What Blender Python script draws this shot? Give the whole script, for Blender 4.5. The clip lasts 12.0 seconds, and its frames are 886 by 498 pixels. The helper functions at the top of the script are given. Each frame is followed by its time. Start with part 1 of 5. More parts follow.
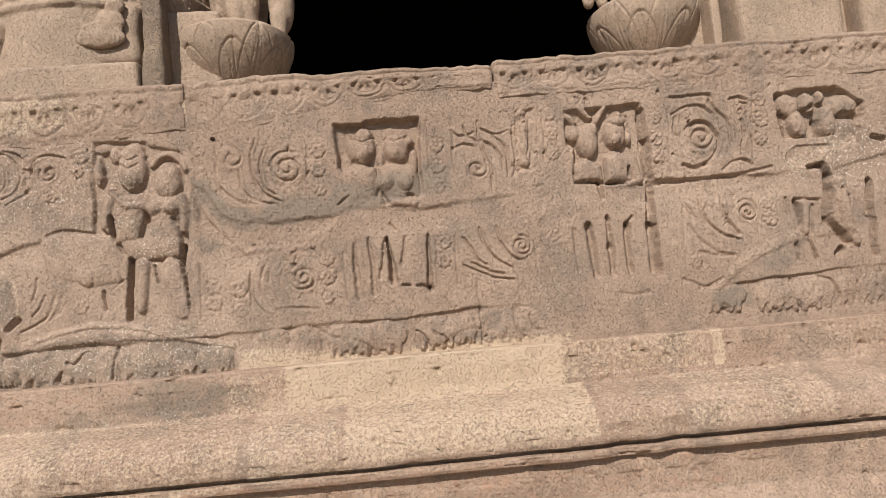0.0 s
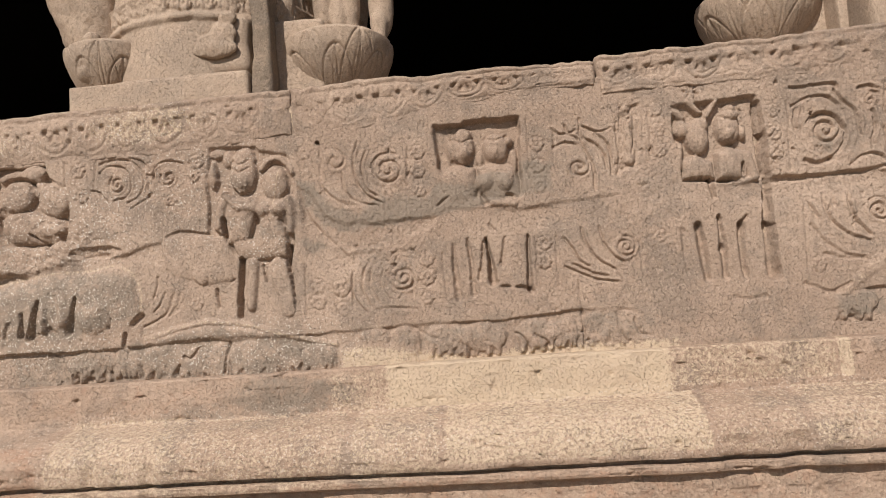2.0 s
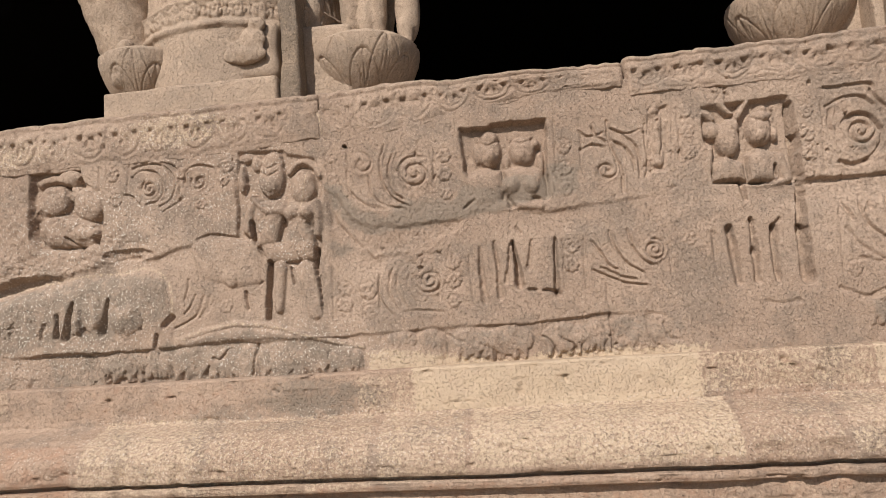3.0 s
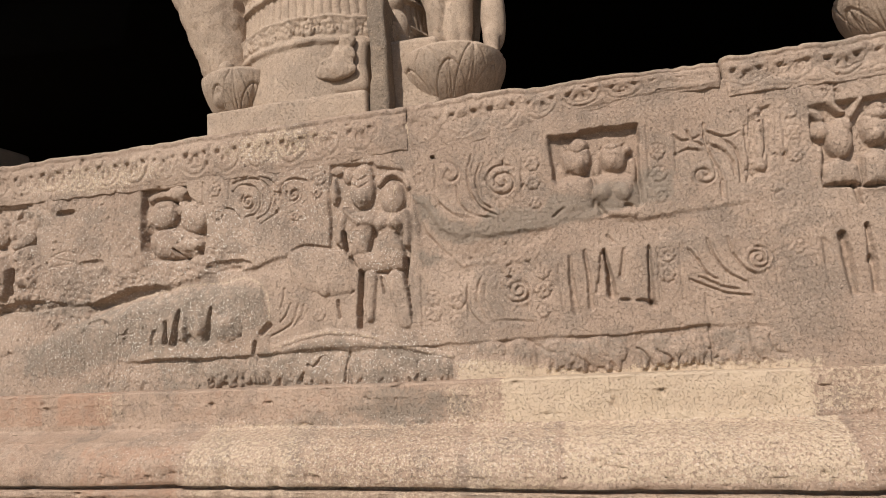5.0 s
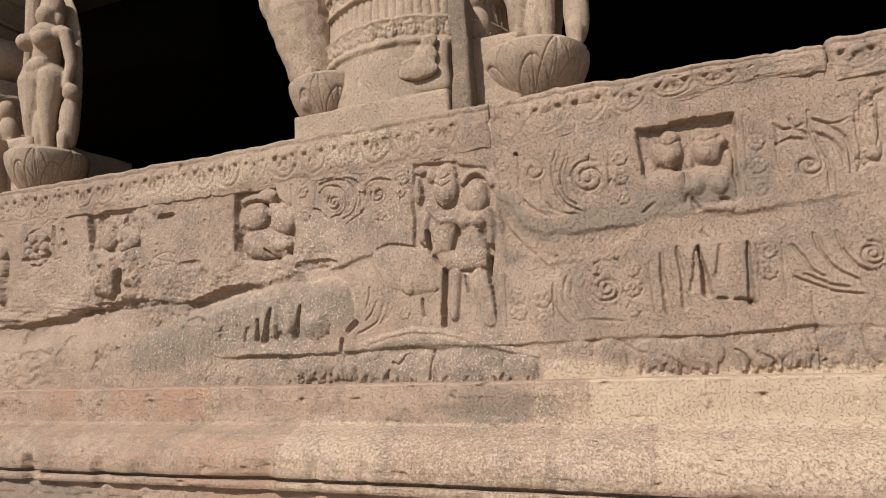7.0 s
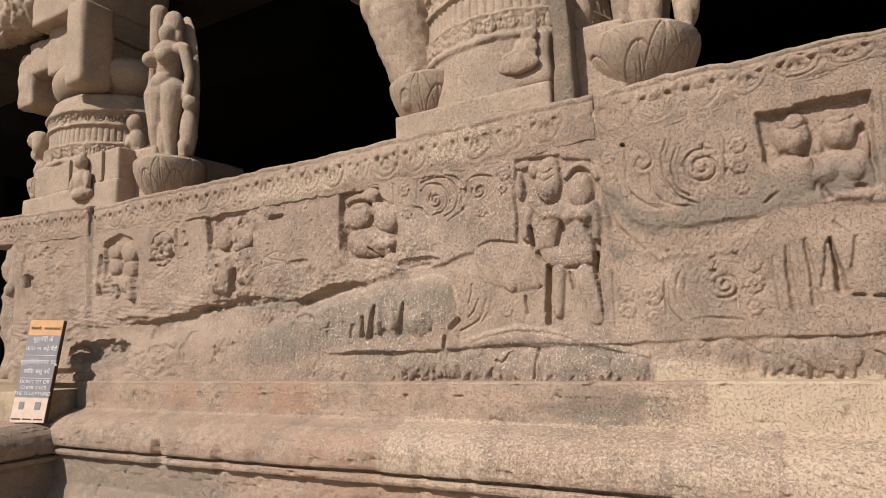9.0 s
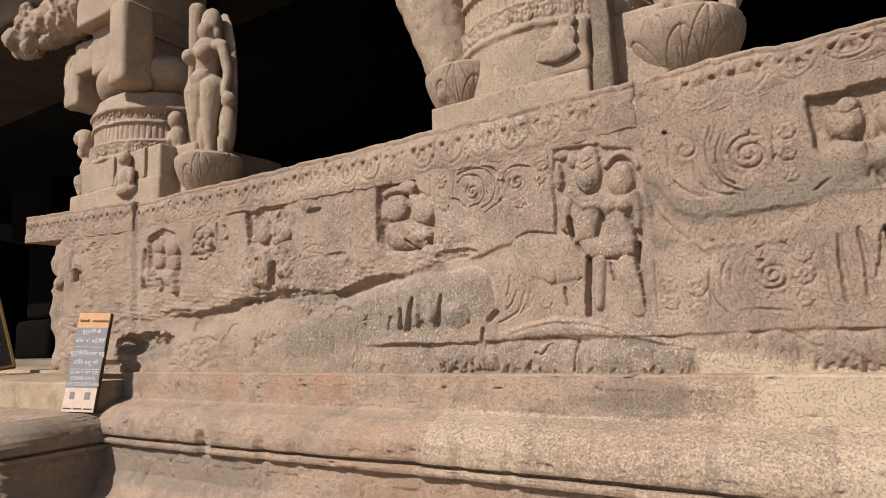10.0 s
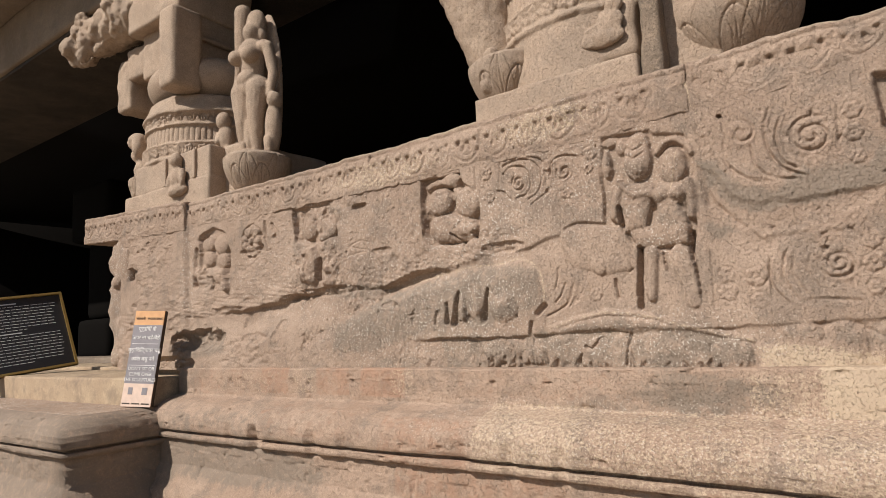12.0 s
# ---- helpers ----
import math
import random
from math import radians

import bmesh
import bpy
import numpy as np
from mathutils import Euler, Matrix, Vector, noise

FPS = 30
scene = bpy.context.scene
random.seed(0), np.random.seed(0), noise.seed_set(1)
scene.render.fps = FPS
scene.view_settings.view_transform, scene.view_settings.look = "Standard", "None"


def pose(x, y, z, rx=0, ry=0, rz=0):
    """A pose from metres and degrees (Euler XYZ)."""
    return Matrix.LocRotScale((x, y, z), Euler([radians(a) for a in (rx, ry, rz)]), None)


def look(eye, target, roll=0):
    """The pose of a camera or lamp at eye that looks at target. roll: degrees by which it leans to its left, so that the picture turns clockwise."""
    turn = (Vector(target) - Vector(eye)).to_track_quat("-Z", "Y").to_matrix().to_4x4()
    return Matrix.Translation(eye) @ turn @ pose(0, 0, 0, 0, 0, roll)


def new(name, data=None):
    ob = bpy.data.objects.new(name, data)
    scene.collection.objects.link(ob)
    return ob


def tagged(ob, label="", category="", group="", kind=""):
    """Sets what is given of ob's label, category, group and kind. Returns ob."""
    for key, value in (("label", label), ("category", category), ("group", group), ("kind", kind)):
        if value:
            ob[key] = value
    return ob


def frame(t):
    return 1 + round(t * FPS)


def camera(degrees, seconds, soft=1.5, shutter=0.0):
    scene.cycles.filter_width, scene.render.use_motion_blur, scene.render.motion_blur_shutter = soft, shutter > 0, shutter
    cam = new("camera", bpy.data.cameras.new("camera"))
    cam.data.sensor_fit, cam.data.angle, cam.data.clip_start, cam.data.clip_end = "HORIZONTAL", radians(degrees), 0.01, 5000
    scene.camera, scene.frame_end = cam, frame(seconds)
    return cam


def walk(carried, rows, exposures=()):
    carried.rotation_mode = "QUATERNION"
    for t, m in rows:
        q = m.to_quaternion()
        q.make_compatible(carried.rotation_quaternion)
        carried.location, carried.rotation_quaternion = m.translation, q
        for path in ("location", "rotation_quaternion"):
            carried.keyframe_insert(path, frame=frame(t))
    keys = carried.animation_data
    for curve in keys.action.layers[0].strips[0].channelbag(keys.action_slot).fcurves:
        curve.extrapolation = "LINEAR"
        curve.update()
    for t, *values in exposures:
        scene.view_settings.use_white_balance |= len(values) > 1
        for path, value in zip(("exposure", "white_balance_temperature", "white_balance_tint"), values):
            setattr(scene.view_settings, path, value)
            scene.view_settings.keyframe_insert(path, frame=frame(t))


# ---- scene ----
cam = camera(70.0, 12.0, soft=0.7)
PATH = [
    (0, (-0.104, -0.097, 1.407), (0.022, 1.893, 1.565), -4.8),
    (0.5, (-0.102, -0.092, 1.409), (-0.076, 1.901, 1.573), -4.6),
    (1, (-0.115, -0.086, 1.421), (-0.163, 1.908, 1.579), -4.5),
    (1.5, (-0.134, -0.08, 1.411), (-0.229, 1.91, 1.585), -4.2),
    (2, (-0.147, -0.078, 1.41), (-0.29, 1.908, 1.593), -4.0),
    (2.5, (-0.151, -0.077, 1.406), (-0.333, 1.906, 1.599), -3.9),
    (4.5, (-0.172, -0.08, 1.401), (-0.551, 1.869, 1.641), -3.2),
    (5, (-0.178, -0.075, 1.406), (-0.644, 1.854, 1.655), -3.2),
    (5.5, (-0.185, -0.071, 1.405), (-0.732, 1.836, 1.662), -3.1),
    (6, (-0.198, -0.073, 1.405), (-0.808, 1.815, 1.661), -3.0),
    (6.5, (-0.205, -0.074, 1.408), (-0.849, 1.802, 1.662), -2.9),
    (8.5, (-0.229, -0.058, 1.401), (-1.132, 1.705, 1.678), -2.4),
    (9, (-0.242, -0.058, 1.394), (-1.204, 1.673, 1.67), -2.2),
    (9.5, (-0.25, -0.062, 1.397), (-1.255, 1.647, 1.66), -2.2),
    (10, (-0.259, -0.056, 1.392), (-1.315, 1.623, 1.65), -2.2),
    (10.5, (-0.265, -0.05, 1.391), (-1.381, 1.591, 1.643), -2.3),
    (11, (-0.271, -0.051, 1.39), (-1.415, 1.57, 1.641), -2.5),
    (11.5, (-0.271, -0.055, 1.392), (-1.439, 1.551, 1.634), -2.7),
    (12, (-0.279, -0.038, 1.383), (-1.451, 1.563, 1.637), -2.6),
]
walk(cam, [(t, look(eye, target, roll)) for t, eye, target, roll in PATH])

# ---- light ----
SUN_FROM = Vector((-0.38, -1.0, 0.95)).normalized()
sun = new("sun", bpy.data.lights.new("sun", "SUN"))
sun.data.energy, sun.data.angle, sun.data.color = 4.7, radians(0.6), (1.0, 0.93, 0.86)
sun.matrix_world = look(SUN_FROM * 30, (0, 0, 0))
world = bpy.data.worlds.new("sky")
scene.world = world
world.use_nodes = True
sky = world.node_tree.nodes.new("ShaderNodeTexSky")
sky.sky_type, sky.sun_disc = "NISHITA", False
sky.sun_elevation = math.asin(SUN_FROM.z)
sky.sun_rotation = math.atan2(SUN_FROM.x, SUN_FROM.y)
world.node_tree.links.new(sky.outputs[0], world.node_tree.nodes["Background"].inputs[0])
world.node_tree.nodes["Background"].inputs[1].default_value = 0.07
scene.view_settings.exposure = 0.08


# ---- materials ----
class Graph:
    """Short hand for a node material."""

    def __init__(self, name):
        self.mat = bpy.data.materials.new(name)
        self.mat.use_nodes = True
        self.tree = self.mat.node_tree
        self.bsdf = self.tree.nodes["Principled BSDF"]

    def node(self, kind, **values):
        n = self.tree.nodes.new(kind)
        for key, value in values.items():
            n.inputs[key.replace("_", " ")].default_value = value
        return n

    def link(self, a, b):
        self.tree.links.new(a, b)

    def noise(self, vec, scale, detail=6.0, rough=0.6):
        n = self.node("ShaderNodeTexNoise", Scale=scale, Detail=detail, Roughness=rough)
        self.link(vec, n.inputs["Vector"])
        return n.outputs["Fac"]

    def ramp(self, fac, a, b, lo=0.0, hi=1.0):
        n = self.node("ShaderNodeMapRange")
        n.interpolation_type = "SMOOTHSTEP"
        for i, v in ((1, a), (2, b), (3, lo), (4, hi)):
            n.inputs[i].default_value = v
        self.link(fac, n.inputs[0])
        return n.outputs[0]

    def math(self, op, a, b):
        n = self.tree.nodes.new("ShaderNodeMath")
        n.operation = op
        for i, v in enumerate((a, b)):
            if isinstance(v, (int, float)):
                n.inputs[i].default_value = v
            else:
                self.link(v, n.inputs[i])
        return n.outputs[0]

    def mix(self, fac, a, b, mode="MIX"):
        n = self.tree.nodes.new("ShaderNodeMix")
        n.data_type, n.blend_type = "RGBA", mode
        for i, v in ((0, fac), (6, a), (7, b)):
            if isinstance(v, (int, float)):
                n.inputs[i].default_value = v
            elif isinstance(v, tuple):
                n.inputs[i].default_value = (*v, 1)
            else:
                self.link(v, n.inputs[i])
        return n.outputs[2]

    def bump(self, *layers):
        last = None
        for fac, strength, distance in layers:
            n = self.node("ShaderNodeBump", Strength=strength, Distance=distance)
            self.link(fac, n.inputs["Height"])
            if last:
                self.link(last, n.inputs["Normal"])
            last = n.outputs["Normal"]
        self.link(last, self.bsdf.inputs["Normal"])


def stone(name, light, dark, grey=(0.225, 0.180, 0.142), stains=False, rough=0.93, specks=0.5):
    """Weathered stone; with stains: a point attribute whose channels are dark crust, lime wash, red ochre and white droppings."""
    g = Graph(name)
    vec = g.tree.nodes.new("ShaderNodeNewGeometry").outputs["Position"]
    broad, mid, fine = g.noise(vec, 2.3), g.noise(vec, 14.0, 8.0, 0.65), g.noise(vec, 120.0, 5.0, 0.7)
    grain = g.noise(vec, 420.0, 3.0, 0.7)
    colour = g.mix(g.ramp(broad, 0.35, 0.65), light, dark)
    colour = g.mix(g.ramp(g.noise(vec, 6.5, 7.0, 0.62), 0.50, 0.62, 0.0, 0.50), colour, grey)
    colour = g.mix(g.ramp(mid, 0.50, 0.62, 0.0, 0.30), colour, grey)
    pale = tuple(min(1.0, c * 1.4) for c in light)
    colour = g.mix(g.ramp(g.noise(vec, 31.0, 8.0, 0.7), 0.52, 0.66, 0.0, 0.26), colour, pale)
    colour = g.mix(g.ramp(fine, 0.50, 0.60, 0.0, 0.34), colour, tuple(c * 0.56 for c in dark))
    colour = g.mix(g.ramp(g.noise(vec, 230.0, 3.0, 0.6), 0.58, 0.64, 0.0, 0.34), colour, tuple(c * 0.42 for c in dark))
    colour = g.mix(g.ramp(g.noise(vec, 165.0, 3.0, 0.6), 0.56, 0.66, 0.0, 0.24), colour, pale)
    if stains:
        att = g.tree.nodes.new("ShaderNodeAttribute")
        att.attribute_name = "stain"
        sep = g.tree.nodes.new("ShaderNodeSeparateColor")
        g.link(att.outputs["Color"], sep.inputs[0])
        ragged = g.noise(vec, 26.0, 9.0, 0.72)
        crust = g.ramp(g.math("ADD", sep.outputs[0], g.math("MULTIPLY", g.math("SUBTRACT", ragged, 0.5), 2.2)), 0.20, 0.92, 0.0, 0.68)
        colour = g.mix(crust, colour, g.mix(fine, (0.165, 0.138, 0.108), (0.28, 0.23, 0.18)))
        flake = g.noise(vec, 95.0, 10.0, 0.8)
        red = g.ramp(g.math("ADD", sep.outputs[2], g.math("MULTIPLY", g.math("SUBTRACT", ragged, 0.5), 2.6)), 0.25, 1.0, 0.0, 0.65)
        colour = g.mix(red, colour, (0.40, 0.235, 0.155))
        lime = g.ramp(g.math("ADD", sep.outputs[1], g.math("MULTIPLY", g.math("SUBTRACT", flake, 0.5), 3.2)), 0.40, 0.72, 0.0, 0.75)
        colour = g.mix(lime, colour, g.mix(g.ramp(mid, 0.3, 0.7), (0.55, 0.43, 0.31), (0.60, 0.47, 0.33)))
        drop = g.ramp(g.noise(vec, 165.0, 2.0, 0.5), 0.61, 0.65)
        drop = g.math("MULTIPLY", drop, g.math("ADD", g.math("MULTIPLY", att.outputs["Alpha"], 0.85), 0.16 * specks))
        colour = g.mix(drop, colour, (0.68, 0.62, 0.54))
    else:
        drop = g.ramp(g.noise(vec, 90.0, 3.0, 0.6), 0.66, 0.70, 0.0, 0.5 * specks)
        colour = g.mix(drop, colour, (0.62, 0.56, 0.48))
    g.link(colour, g.bsdf.inputs["Base Color"])
    g.bsdf.inputs["Roughness"].default_value = rough
    g.bsdf.inputs["Specular IOR Level"].default_value = 0.25
    pits = g.ramp(g.noise(vec, 150.0, 3.0, 0.6), 0.36, 0.44)
    flaws = g.ramp(g.noise(vec, 55.0, 5.0, 0.65), 0.33, 0.40)
    coarse = g.noise(vec, 70.0, 6.0, 0.7)
    g.bump((mid, 0.3, 0.008), (coarse, 0.45, 0.004), (flaws, 0.4, 0.004), (fine, 0.8, 0.004), (pits, 0.8, 0.004), (grain, 0.6, 0.002))
    return g.mat


def plain(name, colour, rough=0.6, metal=0.0, scale=30.0, vary=0.25):
    g = Graph(name)
    vec = g.tree.nodes.new("ShaderNodeNewGeometry").outputs["Position"]
    n = g.noise(vec, scale)
    g.link(g.mix(n, tuple(c * (1 - vary) for c in colour), tuple(min(1, c * (1 + vary)) for c in colour)), g.bsdf.inputs["Base Color"])
    g.bsdf.inputs["Roughness"].default_value, g.bsdf.inputs["Metallic"].default_value = rough, metal
    g.bump((g.noise(vec, scale * 8), 0.1, 0.001))
    return g.mat


SAND, BROWN = (0.425, 0.316, 0.238), (0.345, 0.250, 0.185)
WALL = stone("carved_basalt", SAND, BROWN, stains=True)
PLINTH = stone("plinth_stone", (0.435, 0.318, 0.236), (0.36, 0.252, 0.182), stains=True, specks=0.3)
COLUMN = stone("column_stone", (0.475, 0.362, 0.270), (0.41, 0.308, 0.228), (0.33, 0.26, 0.20), specks=0.2)
# the hall's deep shade is put into this near-black, glossless stone colour
HALL_SHADE = plain("shaded_hall_stone", (0.005, 0.0042, 0.0035), 0.95, scale=6.0)
HALL_SHADE.node_tree.nodes["Principled BSDF"].inputs["Specular IOR Level"].default_value = 0.05
# dark copy of the beam stone: shade of the underside, put into colour
SOFFIT_SHADE = stone("soffit_shade_stone", (0.085, 0.066, 0.05), (0.045, 0.036, 0.028), (0.05, 0.042, 0.035), specks=0.0)
EAVE = stone("eave_stone", (0.30, 0.235, 0.175), (0.21, 0.16, 0.115), specks=0.2)
BLACKENED = stone("blackened_stone", (0.40, 0.30, 0.215), (0.20, 0.155, 0.115), specks=0.1)
EARTH = stone("trodden_earth", (0.33, 0.26, 0.19), (0.27, 0.21, 0.15), specks=0.1)


# ---- helpers for meshes ----
def part(name, bm, material, parent=None, label="", smooth=True):
    mesh = bpy.data.meshes.new(name)
    bm.normal_update()
    bm.to_mesh(mesh)
    bm.free()
    mesh.materials.append(material)
    mesh.polygons.foreach_set("use_smooth", [smooth] * len(mesh.polygons))
    ob = new(name, mesh)
    if parent:
        adopt(ob, parent)
    if label:
        tagged(ob, label)
    return ob


AT_WORLD = set()


def adopt(ob, parent):
    """Makes ob a part; where the thing is laid out in the world's own coordinates it stays where it is."""
    ob.parent = parent
    if parent.name in AT_WORLD:
        ob.matrix_parent_inverse = Matrix.Translation(parent.location).inverted()


def empty(name, at, label, category, group="", kind="", world_laid=True):
    ob = new(name)
    ob.empty_display_size = 0.1
    ob.location = at
    if world_laid:
        AT_WORLD.add(ob.name)
    return tagged(ob, label, category, group, kind)


def box(bm, x0, x1, y0, y1, z0, z1, bevel=0.0, seg=2):
    m = Matrix.LocRotScale(((x0 + x1) / 2, (y0 + y1) / 2, (z0 + z1) / 2), None, (x1 - x0, y1 - y0, z1 - z0))
    made = bmesh.ops.create_cube(bm, size=1, matrix=m)["verts"]
    if bevel:
        edges = list({e for v in made for e in v.link_edges})
        bmesh.ops.bevel(bm, geom=edges, offset=bevel, segments=seg, affect="EDGES", profile=0.6)
    return bm


def lattice(shape, cells, seed):
    """Smooth random field on a grid of that shape, from a coarse grid of cells."""
    rng = np.random.RandomState(seed)
    cz, cx = max(2, int(cells[0])), max(2, int(cells[1]))
    coarse = rng.rand(cz + 1, cx + 1)
    z, x = np.linspace(0, cz - 1e-6, shape[0]), np.linspace(0, cx - 1e-6, shape[1])
    iz, ix = z.astype(int), x.astype(int)
    fz, fx = z - iz, x - ix
    fz, fx = (fz * fz * (3 - 2 * fz))[:, None], (fx * fx * (3 - 2 * fx))[None]
    a, b = coarse[iz][:, ix], coarse[iz][:, ix + 1]
    c, d = coarse[iz + 1][:, ix], coarse[iz + 1][:, ix + 1]
    return (a * (1 - fx) + b * fx) * (1 - fz) + (c * (1 - fx) + d * fx) * fz - 0.5


def rubble(shape, size, cell, octaves, seed, fall=0.5):
    """Fractal field: cell is the coarsest cell in metres, size the sheet's height and length."""
    out, amp = np.zeros(shape), 1.0
    for n in range(octaves):
        out += amp * lattice(shape, (size[0] / cell * 2 ** n, size[1] / cell * 2 ** n), seed + n)
        amp *= fall
    return out


def step(a, b, v):
    t = np.clip((v - a) / (b - a), 0, 1)
    return t * t * (3 - 2 * t)


def sheet(name, points, material, parent=None, label="", stain=None, pick=None, normals=None):
    """A grid of points (rows, columns, 3) as a mesh; pick: which quads to take."""
    rows, cols = points.shape[:2]
    idx = np.arange(rows * cols).reshape(rows, cols)
    quads = np.stack([idx[:-1, :-1], idx[:-1, 1:], idx[1:, 1:], idx[1:, :-1]], -1)
    quads = quads.reshape(-1, 4) if pick is None else quads[pick]
    used, inverse = np.unique(quads, return_inverse=True)
    mesh = bpy.data.meshes.new(name)
    co = points.reshape(-1, 3)[used]
    mesh.vertices.add(len(co))
    mesh.vertices.foreach_set("co", co.astype(np.float32).ravel())
    mesh.loops.add(quads.size)
    mesh.loops.foreach_set("vertex_index", inverse.ravel().astype(np.int32))
    mesh.polygons.add(len(quads))
    mesh.polygons.foreach_set("loop_start", np.arange(0, quads.size, 4, dtype=np.int32))
    mesh.update(calc_edges=True)
    mesh.polygons.foreach_set("use_smooth", np.ones(len(quads), bool))
    if stain is not None:
        layer = mesh.attributes.new("stain", "FLOAT_COLOR", "POINT")
        layer.data.foreach_set("color", stain.reshape(-1, 4)[used].astype(np.float32).ravel())
    if normals is not None:
        mesh.normals_split_custom_set_from_vertices(normals.reshape(-1, 3)[used])
    mesh.materials.append(material)
    ob = new(name, mesh)
    if parent:
        adopt(ob, parent)
    if label:
        tagged(ob, label)
    return ob


def sheet_normals(p):
    n = np.cross(np.gradient(p, axis=1), np.gradient(p, axis=0))
    return n / np.maximum(np.linalg.norm(n, axis=-1, keepdims=True), 1e-9)


class Relief:
    """A carved face: heights (metres proud of the face) over x and z, with brushes; own: which carving each spot belongs to."""

    def __init__(self, xs, zs):
        self.xs, self.zs = xs, zs
        self.h = np.zeros((len(zs), len(xs)))
        self.own = np.zeros(self.h.shape, np.int32)
        self.stain = np.zeros((*self.h.shape, 4))
        self.names = [None]
        self.now = 0

    def begin(self, name, label):
        self.names.append((name, label))
        self.now = len(self.names) - 1

    def end(self):
        self.now = 0

    def window(self, x0, x1, z0, z1):
        i0, i1 = np.searchsorted(self.xs, (x0, x1))
        j0, j1 = np.searchsorted(self.zs, (z0, z1))
        sl = (slice(j0, j1), slice(i0, i1))
        return sl, self.xs[None, i0:i1], self.zs[j0:j1, None]

    def claim(self, sl, mask):
        if self.now:
            self.own[sl][mask] = self.now

    def dome(self, cx, cz, rx, rz, up, turn=0.0, flat=0.5, base=0.0):
        """A rounded boss; flat: lower is boxier. It only raises what lies lower."""
        r = max(rx, rz) * 1.05
        sl, x, z = self.window(cx - r, cx + r, cz - r, cz + r)
        c, s = math.cos(turn), math.sin(turn)
        u, v = ((x - cx) * c + (z - cz) * s) / rx, (-(x - cx) * s + (z - cz) * c) / rz
        q = u * u + v * v
        m = q < 1
        top = base + up * np.clip(1 - q, 0, 1) ** flat
        self.h[sl] = np.where(m, np.maximum(self.h[sl], top), self.h[sl])
        self.claim(sl, m)

    def limb(self, x0, z0, x1, z1, r0, r1, up, base=0.0):
        """A tapering rounded limb from one place to another."""
        r = max(r0, r1) * 1.05
        sl, x, z = self.window(min(x0, x1) - r, max(x0, x1) + r, min(z0, z1) - r, max(z0, z1) + r)
        dx, dz = x1 - x0, z1 - z0
        t = np.clip(((x - x0) * dx + (z - z0) * dz) / max(dx * dx + dz * dz, 1e-9), 0, 1)
        d = np.hypot(x - x0 - t * dx, z - z0 - t * dz)
        q = (d / (r0 + (r1 - r0) * t)) ** 2
        m = q < 1
        top = base + up * np.sqrt(np.clip(1 - q, 0, 1))
        self.h[sl] = np.where(m, np.maximum(self.h[sl], top), self.h[sl])
        self.claim(sl, m)

    def groove(self, pts, width, depth, own=False):
        """A cut along a line of places; a negative depth gives a ridge."""
        for (x0, z0), (x1, z1) in zip(pts, pts[1:]):
            r = width * 1.6
            sl, x, z = self.window(min(x0, x1) - r, max(x0, x1) + r, min(z0, z1) - r, max(z0, z1) + r)
            dx, dz = x1 - x0, z1 - z0
            t = np.clip(((x - x0) * dx + (z - z0) * dz) / max(dx * dx + dz * dz, 1e-9), 0, 1)
            d = np.hypot(x - x0 - t * dx, z - z0 - t * dz)
            cut = depth * (1 - step(width * 0.35, width, d))
            self.cut[sl] = np.maximum(self.cut[sl], cut) if depth > 0 else np.minimum(self.cut[sl], cut)

    def carve(self, lines, width, depth):
        """Several cuts that do not add up where they cross."""
        self.cut = np.zeros(self.h.shape)
        for pts in lines:
            self.groove(pts, width, depth)
        self.h -= self.cut
        if self.now:
            self.own[np.abs(self.cut) > 1e-5] = self.now

    def wedge(self, x0, z0, x1, z1, r0, r1, depth):
        """A tapering cut."""
        r = max(r0, r1) * 1.05
        sl, x, z = self.window(min(x0, x1) - r, max(x0, x1) + r, min(z0, z1) - r, max(z0, z1) + r)
        dx, dz = x1 - x0, z1 - z0
        t = np.clip(((x - x0) * dx + (z - z0) * dz) / max(dx * dx + dz * dz, 1e-9), 0, 1)
        q = np.hypot(x - x0 - t * dx, z - z0 - t * dz) / (r0 + (r1 - r0) * t)
        self.h[sl] -= depth * np.sqrt(np.clip(1 - q * q, 0, 1))
        self.claim(sl, q < 1)

    def inside_of(self, pts, pad):
        """How far each spot near an outline lies inside it."""
        px, pz = zip(*pts)
        sl, x, z = self.window(min(px) - pad, max(px) + pad, min(pz) - pad, max(pz) + pad)
        near, odd = np.full((z.size, x.size), 9.0), np.zeros((z.size, x.size), bool)
        for (x0, z0), (x1, z1) in zip(pts, pts[1:] + pts[:1]):
            dx, dz = x1 - x0, z1 - z0
            t = np.clip(((x - x0) * dx + (z - z0) * dz) / max(dx * dx + dz * dz, 1e-9), 0, 1)
            near = np.minimum(near, np.hypot(x - x0 - t * dx, z - z0 - t * dz))
            if z0 != z1:
                odd ^= ((z0 > z) != (z1 > z)) & (x < x0 + dx * (z - z0) / dz)
        return sl, np.where(odd, near, -near)

    def form(self, pts, up, rim, base=0.0):
        """A cushion within an outline, rounded off over its rim."""
        sl, d = self.inside_of(pts, 0.01)
        t = np.clip(d / rim, 0, 1)
        top = base + up * np.sqrt(1 - (1 - t) ** 2)
        self.h[sl] = np.where(d > 0, np.maximum(self.h[sl], top), self.h[sl])
        self.claim(sl, d > 0)

    def cutout(self, pts, depth, edge, jag=0.0, seed=0):
        """A hollow with steep sides within an outline."""
        sl, d = self.inside_of(pts, 0.03)
        if jag:
            d = d + rubble(d.shape, (d.shape[0] * 0.003, d.shape[1] * 0.003), 0.06, 4, seed) * jag
        m = step(-edge, edge, d)
        self.h[sl] -= depth * m
